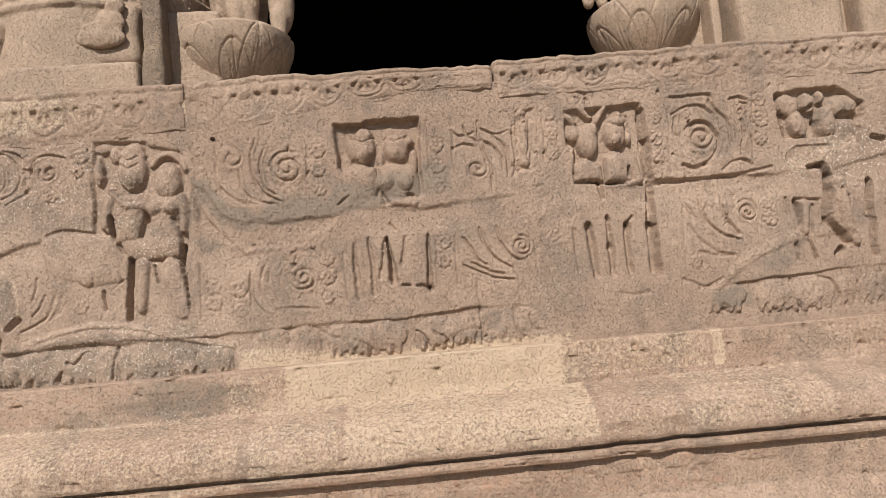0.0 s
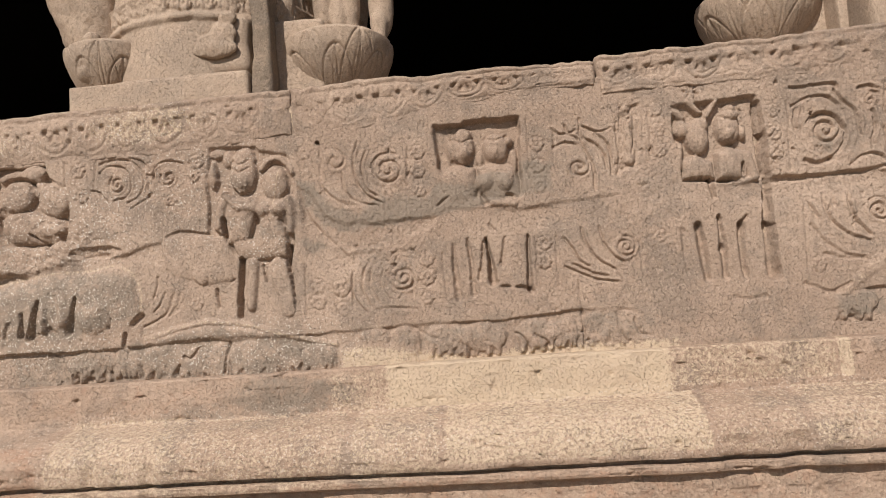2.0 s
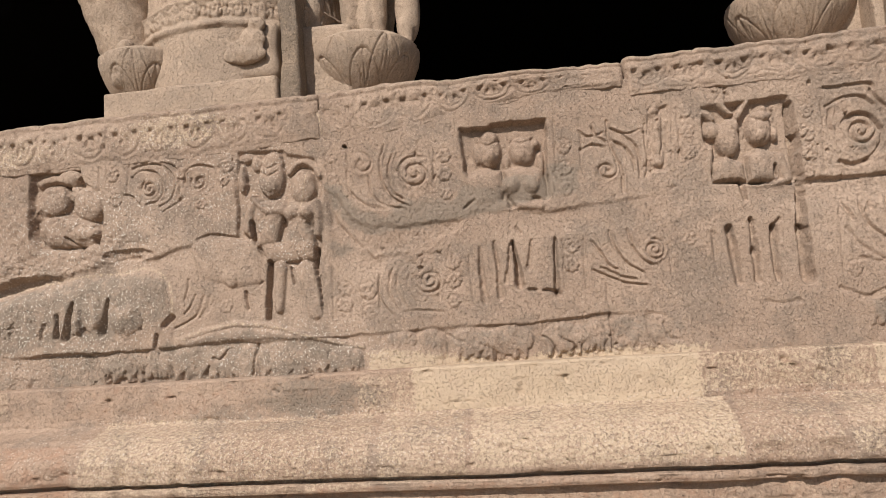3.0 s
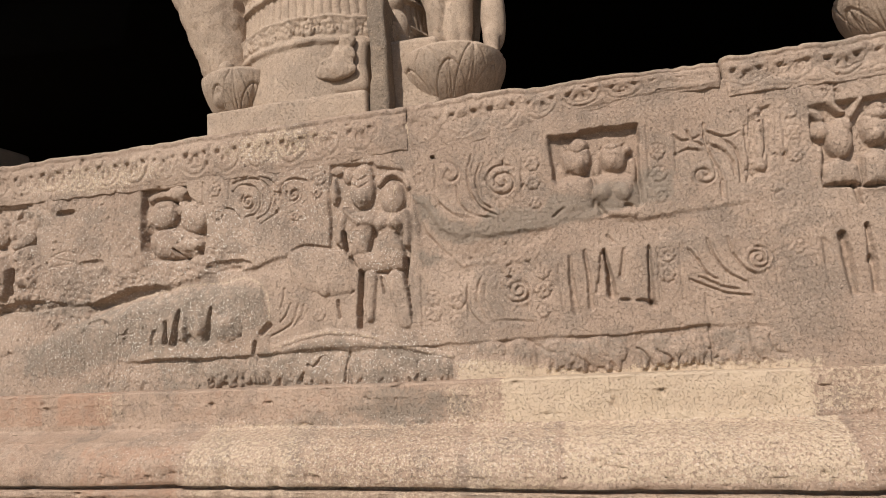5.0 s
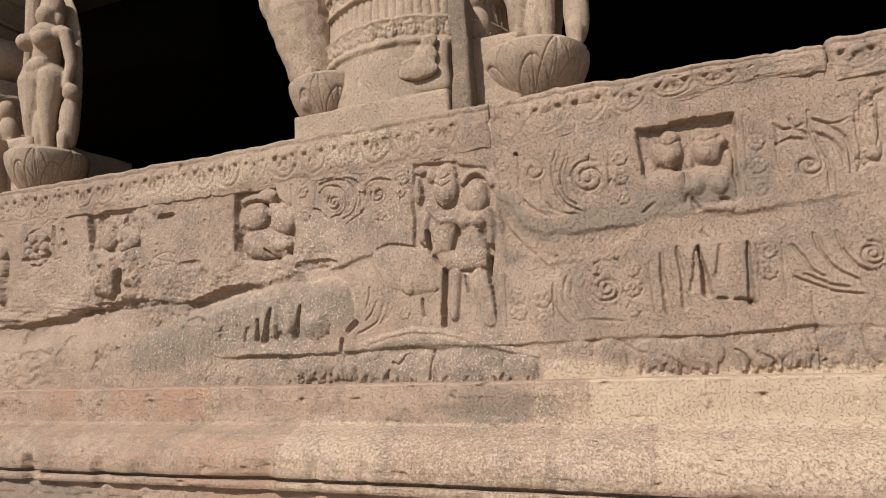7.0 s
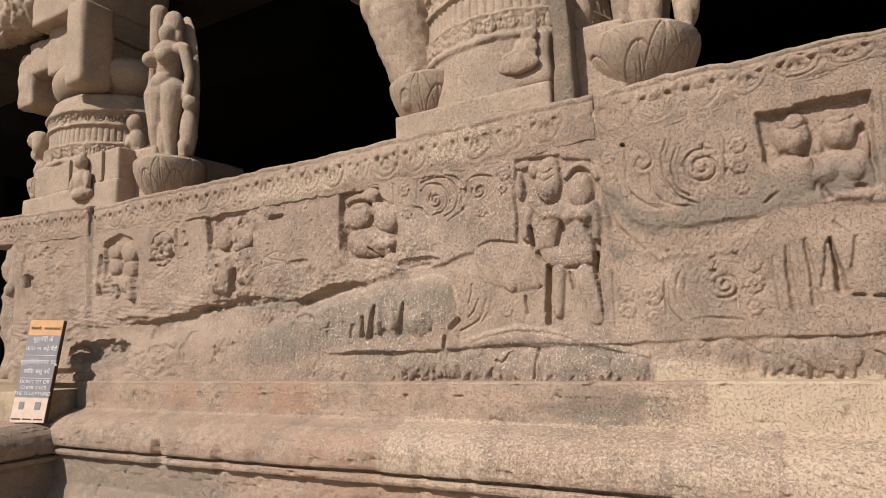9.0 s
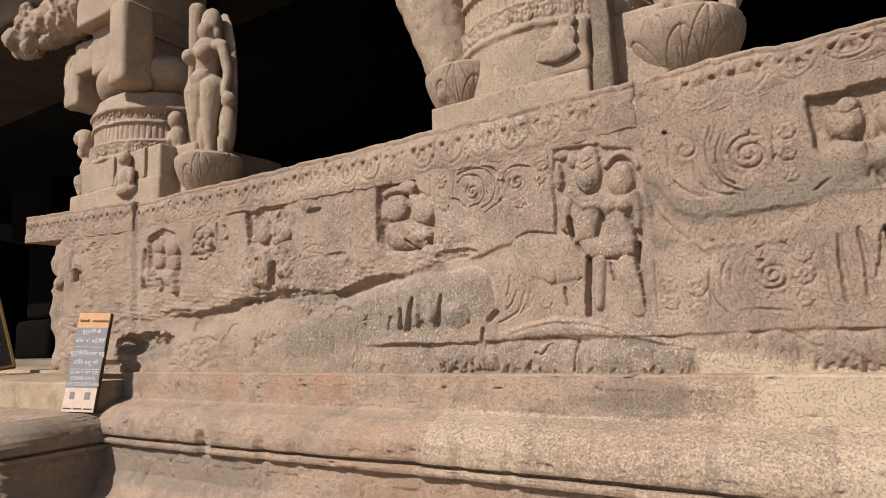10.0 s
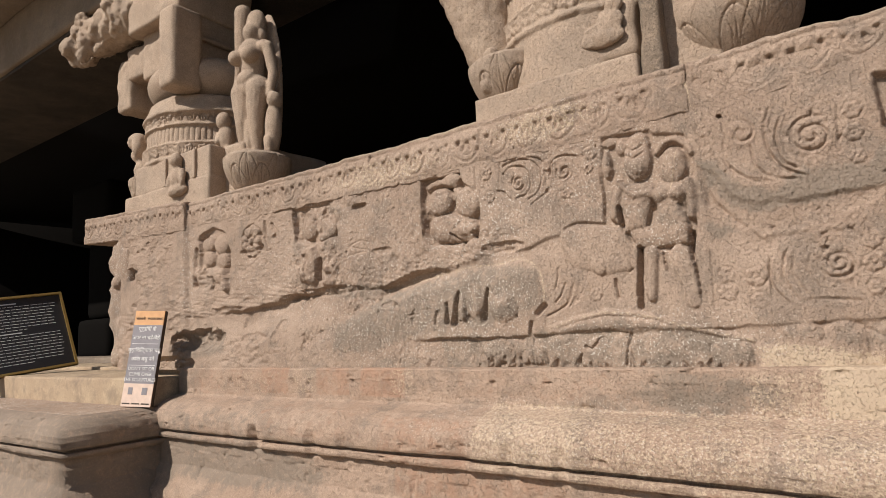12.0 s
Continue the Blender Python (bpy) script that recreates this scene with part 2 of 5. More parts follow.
        self.claim(sl, m > 0.5)

    def tint(self, channel, pts, strength, soft=0.02):
        sl, d = self.inside_of(pts, soft * 2)
        k = self.stain[sl][..., channel]
        k[...] = np.maximum(k, strength * step(-soft, soft, d))

    def carve_tint(self, channel, lines, width, strength):
        self.cut = np.zeros(self.h.shape)
        for pts in lines:
            self.groove(pts, width, strength)
        self.stain[..., channel] = np.maximum(self.stain[..., channel], self.cut)

    def rosette(self, cx, cz, r, petals, depth):
        sl, x, z = self.window(cx - r, cx + r, cz - r, cz + r)
        rad, ang = np.hypot(x - cx, z - cz) / r, np.arctan2(z - cz, x - cx)
        edge = 0.82 + 0.15 * np.abs(np.cos(ang * petals / 2))
        body = (1 - step(edge - 0.1, edge, rad)) * step(0.2, 0.42, rad) * (0.7 + 0.3 * np.abs(np.cos(ang * petals / 2)))
        hub = 1 - step(0.15, 0.3, rad)
        self.h[sl] += depth * (np.maximum(body, hub) - 0.5) * (rad < 1)
        self.claim(sl, rad < 1)

    def blot(self, channel, cx, cz, rx, rz, strength=1.0, turn=0.0):
        sl, x, z = self.window(cx - max(rx, rz) * 1.6, cx + max(rx, rz) * 1.6, cz - max(rx, rz) * 1.6, cz + max(rx, rz) * 1.6)
        c, s = math.cos(turn), math.sin(turn)
        u, v = ((x - cx) * c + (z - cz) * s) / rx, (-(x - cx) * s + (z - cz) * c) / rz
        q = np.sqrt(u * u + v * v)
        k = self.stain[sl][..., channel]
        k[...] = np.maximum(k, strength * (1 - step(0.55, 1.5, q)))


def soften(h, times):
    for _ in range(times):
        p = np.pad(h, 1, mode="edge")
        h = 0.25 * h + 0.125 * (p[:-2, 1:-1] + p[2:, 1:-1] + p[1:-1, :-2] + p[1:-1, 2:]) + 0.0625 * (p[:-2, :-2] + p[:-2, 2:] + p[2:, :-2] + p[2:, 2:])
    return h


def erode(h, size, seed, keep=0.62, stray=2.6):
    """Centuries of weather on a carving: strays its outlines, blunts it, and wears it away in patches."""
    rows, cols = h.shape
    dz = rubble(h.shape, size, 0.06, 3, seed, 0.5) * stray * 2
    dx = rubble(h.shape, size, 0.06, 3, seed + 7, 0.5) * stray * 2
    iz = np.clip(np.arange(rows)[:, None] + np.rint(dz).astype(int), 0, rows - 1)
    ix = np.clip(np.arange(cols)[None] + np.rint(dx).astype(int), 0, cols - 1)
    crisp = soften(h[iz, ix], 1)
    blunt = soften(crisp, 4)
    gone = step(-0.05, 0.5, rubble(h.shape, size, 0.22, 4, seed + 13, 0.6))
    out = crisp * (1 - gone) + blunt * gone
    return out * keep * (1.06 - 0.25 * gone)


def arc(cx, cz, r, a0, a1, grow=0.0, n=14):
    """Places along an arc, in degrees; grow: how much the radius gains on the way."""
    out = []
    for i in range(n + 1):
        t = i / n
        a = radians(a0 + (a1 - a0) * t)
        out.append((cx + (r + grow * t) * math.cos(a), cz + (r + grow * t) * math.sin(a)))
    return out


# ---- ground and hall ----
def slab(name, x0, x1, y0, y1, z0, z1, material, label, category, bevel=0.0):
    return tagged(part(name, box(bmesh.new(), x0, x1, y0, y1, z0, z1, bevel), material), label, category, kind="structure")


slab("ground", -400, 400, -400, 400, -0.2, 0.0, EARTH, "dusty trodden earth before the temple plinth", "ground")
# hall closed in with near-black slabs; their colour carries its shade
slab("floor", -14, 8, 2.36, 12, 0.02, 1.22, HALL_SHADE, "stone floor of the pillared hall, shade in its colour", "floor")
slab("ceiling", -14, 8, 2.9, 12, 3.80, 4.3, HALL_SHADE, "stone ceiling of the pillared hall, shade in its colour", "ceiling")
slab("wall_north", -14, 8, 12, 12.4, 0.02, 4.3, HALL_SHADE, "unlit back wall of the pillared hall", "wall")
slab("wall_west", -14.4, -14, 2.5, 12.4, 0.02, 4.3, HALL_SHADE, "unlit side wall of the pillared hall", "wall")
slab("wall_east", 8, 8.4, 2.5, 12.4, 0.02, 4.3, HALL_SHADE, "unlit side wall of the pillared hall", "wall")

# ---- the carved parapet ----
WALL_Y = 1.9
parapet = empty("wall_parapet", (0, 0, 0), "weathered carved stone parapet with couples, scrolls and elephants", "wall", kind="structure")
part("wall_core", box(bmesh.new(), -4.12, 8, 1.955, 2.36, 0.02, 2.13), COLUMN, parapet, smooth=False)
xs = np.concatenate([np.arange(-4.26, -2.6, 0.005), np.arange(-2.6, 1.72, 0.0026)])
zs = np.arange(1.236, 2.10, 0.0026)
face = Relief(xs, zs)
face.h += 0.0
X, Z = xs[None], zs[:, None]


COUPLE = "weathered relief of a standing pair, faces worn away"


def bend(*flat):
    """A smooth line through places given as x, z, x, z and so on."""
    pts = [flat[0:2]] + [flat[i:i + 2] for i in range(0, len(flat), 2)] + [flat[-2:]]
    out = []
    for p0, p1, p2, p3 in zip(pts, pts[1:], pts[2:], pts[3:]):
        for n in range(6):
            t = n / 6
            out.append(tuple(0.5 * (2 * b + (c - a) * t + (2 * a - 5 * b + 4 * c - d) * t * t + (3 * b - a - 3 * c + d) * t ** 3) for a, b, c, d in zip(p0, p1, p2, p3)))
    return out + [tuple(flat[-2:])]


def coil(cx, cz, r, turns, hand, start):
    """A line that winds in from its rim to its middle."""
    n = int(24 * turns)
    return [(cx + r * (1 - 0.86 * i / n) * math.cos(radians(start) + hand * math.tau * turns * i / n), cz + r * (1 - 0.86 * i / n) * math.sin(radians(start) + hand * math.tau * turns * i / n)) for i in range(n + 1)]


def beast(cx, cz, rx, rz, flip, legs):
    """A small worn walking elephant in relief: back, head, trunk and legs parted by arches."""
    low, up = -0.010, 0.013
    face.dome(cx, cz, rx * 1.05, rz * 0.95, up, 0.0, 0.22, low)
    face.dome(cx + flip * rx * 0.72, cz + rz * 0.1, rx * 0.42, rz * 0.62, up * 1.15, 0.0, 0.3, low)
    face.limb(cx + flip * rx * 0.98, cz, cx + flip * rx * 1.05, cz - rz * 0.85, rx * 0.16, rx * 0.10, up * 0.8, low)
    for k in (-0.78, -0.40, 0.25, 0.62):
        face.limb(cx + k * rx, cz - rz * 0.3, cx + (k + 0.04 * flip) * rx, cz - rz * 1.0, rx * 0.21, rx * 0.17, up * 0.85, low)
    for n in range(legs):
        k = (-0.58, 0.44)[n] if legs == 2 else (0.0, -0.6, 0.5)[n]
        face.wedge(cx + k * rx, cz - rz * 1.02, cx + (k + 0.12 * flip) * rx, cz - rz * (0.66 + 0.12 * math.sin(cx * 40 + n)), rx * (0.20 + 0.05 * math.sin(cx * 23 + n)), rx * 0.08, 0.007)


# sunk panels behind the pairs
NICHE = "sunk panel behind the carved pair"
for niche, deep in (
        ([(-1.038, 1.987), (-0.880, 1.976), (-0.871, 1.960), (-0.778, 1.940), (-0.758, 1.837), (-0.766, 1.634), (-0.779, 1.598), (-0.788, 1.580), (-0.939, 1.606), (-0.966, 1.627), (-0.995, 1.688), (-1.050, 1.693)], 0.014),
        ([(-0.295, 1.990), (-0.201, 1.986), (-0.193, 1.995), (-0.022, 1.995), (-0.026, 1.845), (-0.027, 1.746), (-0.045, 1.735), (-0.186, 1.747), (-0.286, 1.850)], 0.032),
        ([(0.456, 1.987), (0.598, 1.991), (0.709, 1.998), (0.712, 1.901), (0.715, 1.761), (0.701, 1.724), (0.465, 1.751), (0.454, 1.873)], 0.026),
        ([(1.174, 1.997), (1.266, 2.007), (1.389, 2.007), (1.481, 1.950), (1.478, 1.903), (1.367, 1.849), (1.288, 1.843), (1.199, 1.841), (1.174, 1.903)], 0.030),
        ([(-1.796, 1.983), (-1.609, 1.979), (-1.595, 1.928), (-1.535, 1.876), (-1.523, 1.798), (-1.536, 1.714), (-1.640, 1.699), (-1.761, 1.710), (-1.796, 1.786)], 0.030),
        ([(-2.569, 1.971), (-2.328, 1.971), (-2.273, 1.888), (-2.273, 1.814), (-2.406, 1.797), (-2.545, 1.816)], 0.030),
        ([(-3.315, 1.942), (-3.193, 1.969), (-3.090, 1.929), (-3.041, 1.810), (-3.055, 1.699), (-3.304, 1.703)], 0.022)):
    face.begin("niche", NICHE)
    face.cutout(niche, deep, 0.004, 0.005, int(abs(niche[0][0]) * 100))

# the pairs of figures, as plain worn forms
face.begin("relief_couple", COUPLE)
face.dome(-0.924, 1.885, 0.044, 0.064, 0.026, 0.0, 0.35, -0.008)
face.dome(-0.921, 1.938, 0.038, 0.038, 0.020, 0.0, 0.4, -0.010)
face.dome(-0.922, 1.866, 0.032, 0.041, 0.033, 0.0, 0.5, -0.008)
face.dome(-0.820, 1.849, 0.043, 0.056, 0.028, 0.1, 0.4, -0.008)
face.carve([bend(-0.864, 1.898, -0.840, 1.923, -0.811, 1.930, -0.783, 1.910, -0.764, 1.875)], 0.013, -0.016)
face.carve([bend(-0.853, 1.886, -0.831, 1.905, -0.808, 1.910, -0.790, 1.896)], 0.007, 0.012)
face.dome(-1.024, 1.892, 0.015, 0.051, 0.022, 0.0, 0.4, -0.012)
face.dome(-0.973, 1.941, 0.018, 0.031, 0.014, 0.0, 0.4, -0.012)
face.dome(-1.011, 1.963, 0.027, 0.017, 0.012, 0.0, 0.4, -0.010)
face.form([(-0.987, 1.828), (-0.959, 1.816), (-0.902, 1.808), (-0.880, 1.787), (-0.889, 1.745), (-0.912, 1.663), (-0.980, 1.660), (-0.993, 1.726)], 0.020, 0.030, -0.006)
face.limb(-0.994, 1.797, -1.009, 1.718, 0.021, 0.018, 0.024, -0.006)
face.limb(-1.009, 1.718, -0.994, 1.698, 0.018, 0.010, 0.018, -0.006)
face.limb(-0.990, 1.819, -0.942, 1.774, 0.012, 0.012, 0.026, -0.004)
face.limb(-0.942, 1.774, -0.888, 1.773, 0.013, 0.016, 0.026, -0.004)
face.dome(-0.858, 1.763, 0.030, 0.026, 0.034, 0.0, 0.5, -0.004)
face.dome(-0.807, 1.763, 0.030, 0.027, 0.036, 0.0, 0.5, -0.004)
face.form([(-0.872, 1.805), (-0.788, 1.798), (-0.771, 1.772), (-0.793, 1.709), (-0.784, 1.653), (-0.790, 1.603), (-0.899, 1.611), (-0.892, 1.680), (-0.875, 1.725)], 0.018, 0.030, -0.006)
face.limb(-0.778, 1.790, -0.770, 1.745, 0.016, 0.015, 0.026, -0.006)
face.limb(-0.770, 1.745, -0.775, 1.686, 0.015, 0.012, 0.022, -0.006)
face.form([(-0.972, 1.677), (-0.896, 1.671), (-0.788, 1.657), (-0.783, 1.608), (-0.854, 1.600), (-0.948, 1.607)], 0.016, 0.035, -0.004)
face.wedge(-0.991, 1.744, -0.987, 1.688, 0.005, 0.009, 0.026)
face.wedge(-0.885, 1.750, -0.883, 1.726, 0.004, 0.007, 0.016)
face.wedge(-0.805, 1.725, -0.798, 1.710, 0.008, 0.006, 0.016)
face.carve([bend(-0.985, 1.740, -0.974, 1.720, -0.965, 1.701)], 0.003, 0.008)
face.begin("relief_couple", COUPLE)
face.dome(-0.206, 1.913, 0.038, 0.057, 0.032, 0.0, 0.35, -0.030)
face.dome(-0.203, 1.949, 0.029, 0.030, 0.030, 0.0, 0.4, -0.030)
face.dome(-0.202, 1.894, 0.025, 0.033, 0.042, 0.0, 0.6, -0.030)
face.dome(-0.246, 1.906, 0.011, 0.033, 0.020, 0.0, 0.5, -0.030)
face.dome(-0.101, 1.903, 0.041, 0.047, 0.034, 0.0, 0.35, -0.030)
face.dome(-0.106, 1.889, 0.027, 0.031, 0.043, 0.0, 0.6, -0.030)
face.dome(-0.059, 1.921, 0.015, 0.016, 0.028, 0.0, 0.5, -0.030)
face.dome(-0.152, 1.871, 0.012, 0.029, 0.018, 0.0, 0.5, -0.030)
face.dome(-0.046, 1.861, 0.014, 0.039, 0.018, 0.0, 0.5, -0.030)
face.form([(-0.276, 1.849), (-0.223, 1.859), (-0.170, 1.847), (-0.164, 1.807), (-0.177, 1.723), (-0.295, 1.720), (-0.287, 1.796)], 0.030, 0.040, -0.026)
face.form([(-0.164, 1.847), (-0.106, 1.856), (-0.046, 1.838), (-0.030, 1.791), (-0.028, 1.733), (-0.117, 1.716), (-0.168, 1.749)], 0.030, 0.040, -0.028)
face.dome(-0.140, 1.794, 0.032, 0.036, 0.042, 0.0, 0.45, -0.024)
face.dome(-0.079, 1.792, 0.034, 0.038, 0.044, 0.0, 0.45, -0.024)
face.limb(-0.122, 1.723, -0.055, 1.721, 0.016, 0.018, 0.030, -0.020)
face.wedge(-0.157, 1.757, -0.145, 1.729, 0.006, 0.010, 0.020)
face.wedge(-0.076, 1.748, -0.058, 1.747, 0.005, 0.005, 0.016)
face.wedge(-0.295, 1.731, -0.261, 1.753, 0.004, 0.006, 0.010)
face.begin("relief_couple", COUPLE)
face.dome(0.524, 1.879, 0.037, 0.056, 0.034, 0.0, 0.35, -0.024)
face.dome(0.482, 1.909, 0.030, 0.030, 0.030, 0.0, 0.4, -0.024)
face.dome(0.536, 1.915, 0.028, 0.028, 0.032, 0.0, 0.4, -0.024)
face.dome(0.619, 1.900, 0.037, 0.053, 0.034, 0.0, 0.35, -0.024)
face.dome(0.615, 1.879, 0.025, 0.031, 0.042, 0.0, 0.6, -0.024)
face.dome(0.634, 1.962, 0.017, 0.016, 0.032, 0.0, 0.5, -0.024)
face.dome(0.626, 1.938, 0.031, 0.023, 0.036, 0.0, 0.4, -0.024)
face.dome(0.662, 1.885, 0.012, 0.025, 0.024, 0.0, 0.5, -0.024)
face.limb(0.467, 1.968, 0.485, 1.945, 0.014, 0.010, 0.022, -0.020)
face.limb(0.514, 1.989, 0.541, 1.957, 0.012, 0.010, 0.024, -0.020)
face.limb(0.591, 1.988, 0.556, 1.941, 0.010, 0.012, 0.022, -0.020)
face.limb(0.465, 1.850, 0.455, 1.784, 0.016, 0.012, 0.022, -0.020)
face.form([(0.465, 1.810), (0.517, 1.828), (0.564, 1.801), (0.568, 1.746), (0.468, 1.744)], 0.026, 0.035, -0.020)
face.form([(0.574, 1.826), (0.612, 1.844), (0.656, 1.829), (0.672, 1.782), (0.657, 1.734), (0.571, 1.742)], 0.030, 0.035, -0.020)
face.limb(0.665, 1.809, 0.681, 1.743, 0.018, 0.016, 0.026, -0.018)
face.limb(0.681, 1.743, 0.644, 1.729, 0.014, 0.012, 0.022, -0.018)
face.wedge(0.649, 1.784, 0.648, 1.758, 0.006, 0.006, 0.022)
face.wedge(0.580, 1.741, 0.612, 1.738, 0.008, 0.006, 0.016)
face.begin("relief_couple", COUPLE)
face.dome(1.220, 1.955, 0.037, 0.042, 0.030, 0.0, 0.35, -0.024)
face.dome(1.245, 1.892, 0.033, 0.046, 0.030, 0.2, 0.35, -0.024)
face.dome(1.288, 1.963, 0.027, 0.038, 0.034, 0.0, 0.4, -0.028)
face.dome(1.350, 1.897, 0.031, 0.053, 0.034, 0.0, 0.4, -0.028)
face.dome(1.336, 1.979, 0.017, 0.027, 0.028, 0.0, 0.5, -0.028)
face.dome(1.410, 1.945, 0.051, 0.039, 0.030, 0.0, 0.4, -0.026)
face.dome(1.419, 1.865, 0.043, 0.034, 0.026, 0.0, 0.4, -0.022)
face.wedge(1.180, 1.921, 1.197, 1.853, 0.012, 0.014, 0.024)
face.wedge(1.311, 1.899, 1.318, 1.852, 0.008, 0.010, 0.024)
face.wedge(1.292, 1.947, 1.276, 1.934, 0.008, 0.008, 0.018)
face.wedge(1.396, 1.913, 1.465, 1.908, 0.010, 0.012, 0.020)
face.wedge(1.450, 1.890, 1.444, 1.821, 0.010, 0.008, 0.022)
face.wedge(1.494, 1.833, 1.534, 1.818, 0.010, 0.012, 0.022)
face.begin("relief_couple", COUPLE)
face.carve([bend(-1.764, 1.941, -1.727, 1.952, -1.672, 1.955, -1.632, 1.933)], 0.022, -0.024)
face.dome(-1.653, 1.952, 0.048, 0.027, 0.016, 0.0, 0.4, -0.012)
face.dome(-1.710, 1.879, 0.060, 0.056, 0.032, 0.1, 0.35, -0.026)
face.dome(-1.577, 1.857, 0.059, 0.060, 0.034, 0.0, 0.35, -0.026)
face.dome(-1.628, 1.895, 0.032, 0.031, 0.020, 0.0, 0.5, -0.026)
face.form([(-1.758, 1.815), (-1.662, 1.826), (-1.558, 1.792), (-1.530, 1.746), (-1.562, 1.706), (-1.720, 1.711), (-1.774, 1.761)], 0.028, 0.045, -0.022)
face.dome(-1.596, 1.753, 0.062, 0.030, 0.034, 0.0, 0.5, -0.018)
face.carve([bend(-1.747, 1.932, -1.708, 1.940, -1.670, 1.928, -1.646, 1.906)], 0.008, 0.014)
face.wedge(-1.657, 1.742, -1.598, 1.695, 0.004, 0.010, 0.020)
face.wedge(-1.551, 1.729, -1.541, 1.711, 0.010, 0.008, 0.018)
face.begin("relief_couple", COUPLE)
face.dome(-2.460, 1.885, 0.054, 0.067, 0.034, 0.0, 0.2, -0.026)
face.dome(-2.346, 1.867, 0.071, 0.055, 0.026, 0.0, 0.25, -0.026)
face.dome(-2.360, 1.823, 0.042, 0.020, 0.018, 0.0, 0.4, -0.014)
face.form([(-2.537, 1.777), (-2.406, 1.787), (-2.381, 1.724), (-2.384, 1.650), (-2.412, 1.607), (-2.506, 1.628), (-2.543, 1.687)], 0.040, 0.045, -0.006)
face.form([(-2.353, 1.759), (-2.301, 1.772), (-2.260, 1.689), (-2.281, 1.605), (-2.349, 1.588), (-2.370, 1.649)], 0.038, 0.045, -0.006)
face.dome(-2.328, 1.775, 0.045, 0.030, 0.020, 0.0, 0.5)
face.wedge(-2.377, 1.719, -2.384, 1.637, 0.010, 0.012, 0.040)
face.wedge(-2.521, 1.706, -2.559, 1.714, 0.006, 0.004, 0.010)
face.begin("relief_couple", COUPLE)
face.dome(-3.236, 1.892, 0.057, 0.047, 0.030, 0.0, 0.35, -0.020)
face.dome(-3.237, 1.811, 0.047, 0.046, 0.026, 0.0, 0.35, -0.020)
face.dome(-3.124, 1.875, 0.060, 0.057, 0.030, 0.0, 0.35, -0.020)
face.dome(-3.117, 1.789, 0.054, 0.045, 0.028, 0.0, 0.35, -0.020)
face.form([(-3.259, 1.760), (-3.120, 1.755), (-3.047, 1.712), (-3.058, 1.654), (-3.266, 1.700)], 0.028, 0.035, -0.012)
face.limb(-3.091, 1.716, -3.062, 1.644, 0.030, 0.020, 0.030)
face.wedge(-3.341, 1.867, -3.351, 1.677, 0.014, 0.022, 0.028)
face.wedge(-3.314, 1.918, -3.229, 1.932, 0.012, 0.010, 0.018)
face.wedge(-3.186, 1.694, -3.203, 1.653, 0.020, 0.014, 0.026)
face.carve([bend(-0.962, 1.905, -0.932, 1.89, -0.90, 1.905), bend(-0.958, 1.93, -0.932, 1.915, -0.905, 1.93), bend(-0.24, 1.945, -0.205, 1.93, -0.17, 1.945), bend(-0.135, 1.94, -0.10, 1.925, -0.065, 1.945), bend(0.60, 1.935, 0.633, 1.92, 0.665, 1.94)], 0.004, 0.007)
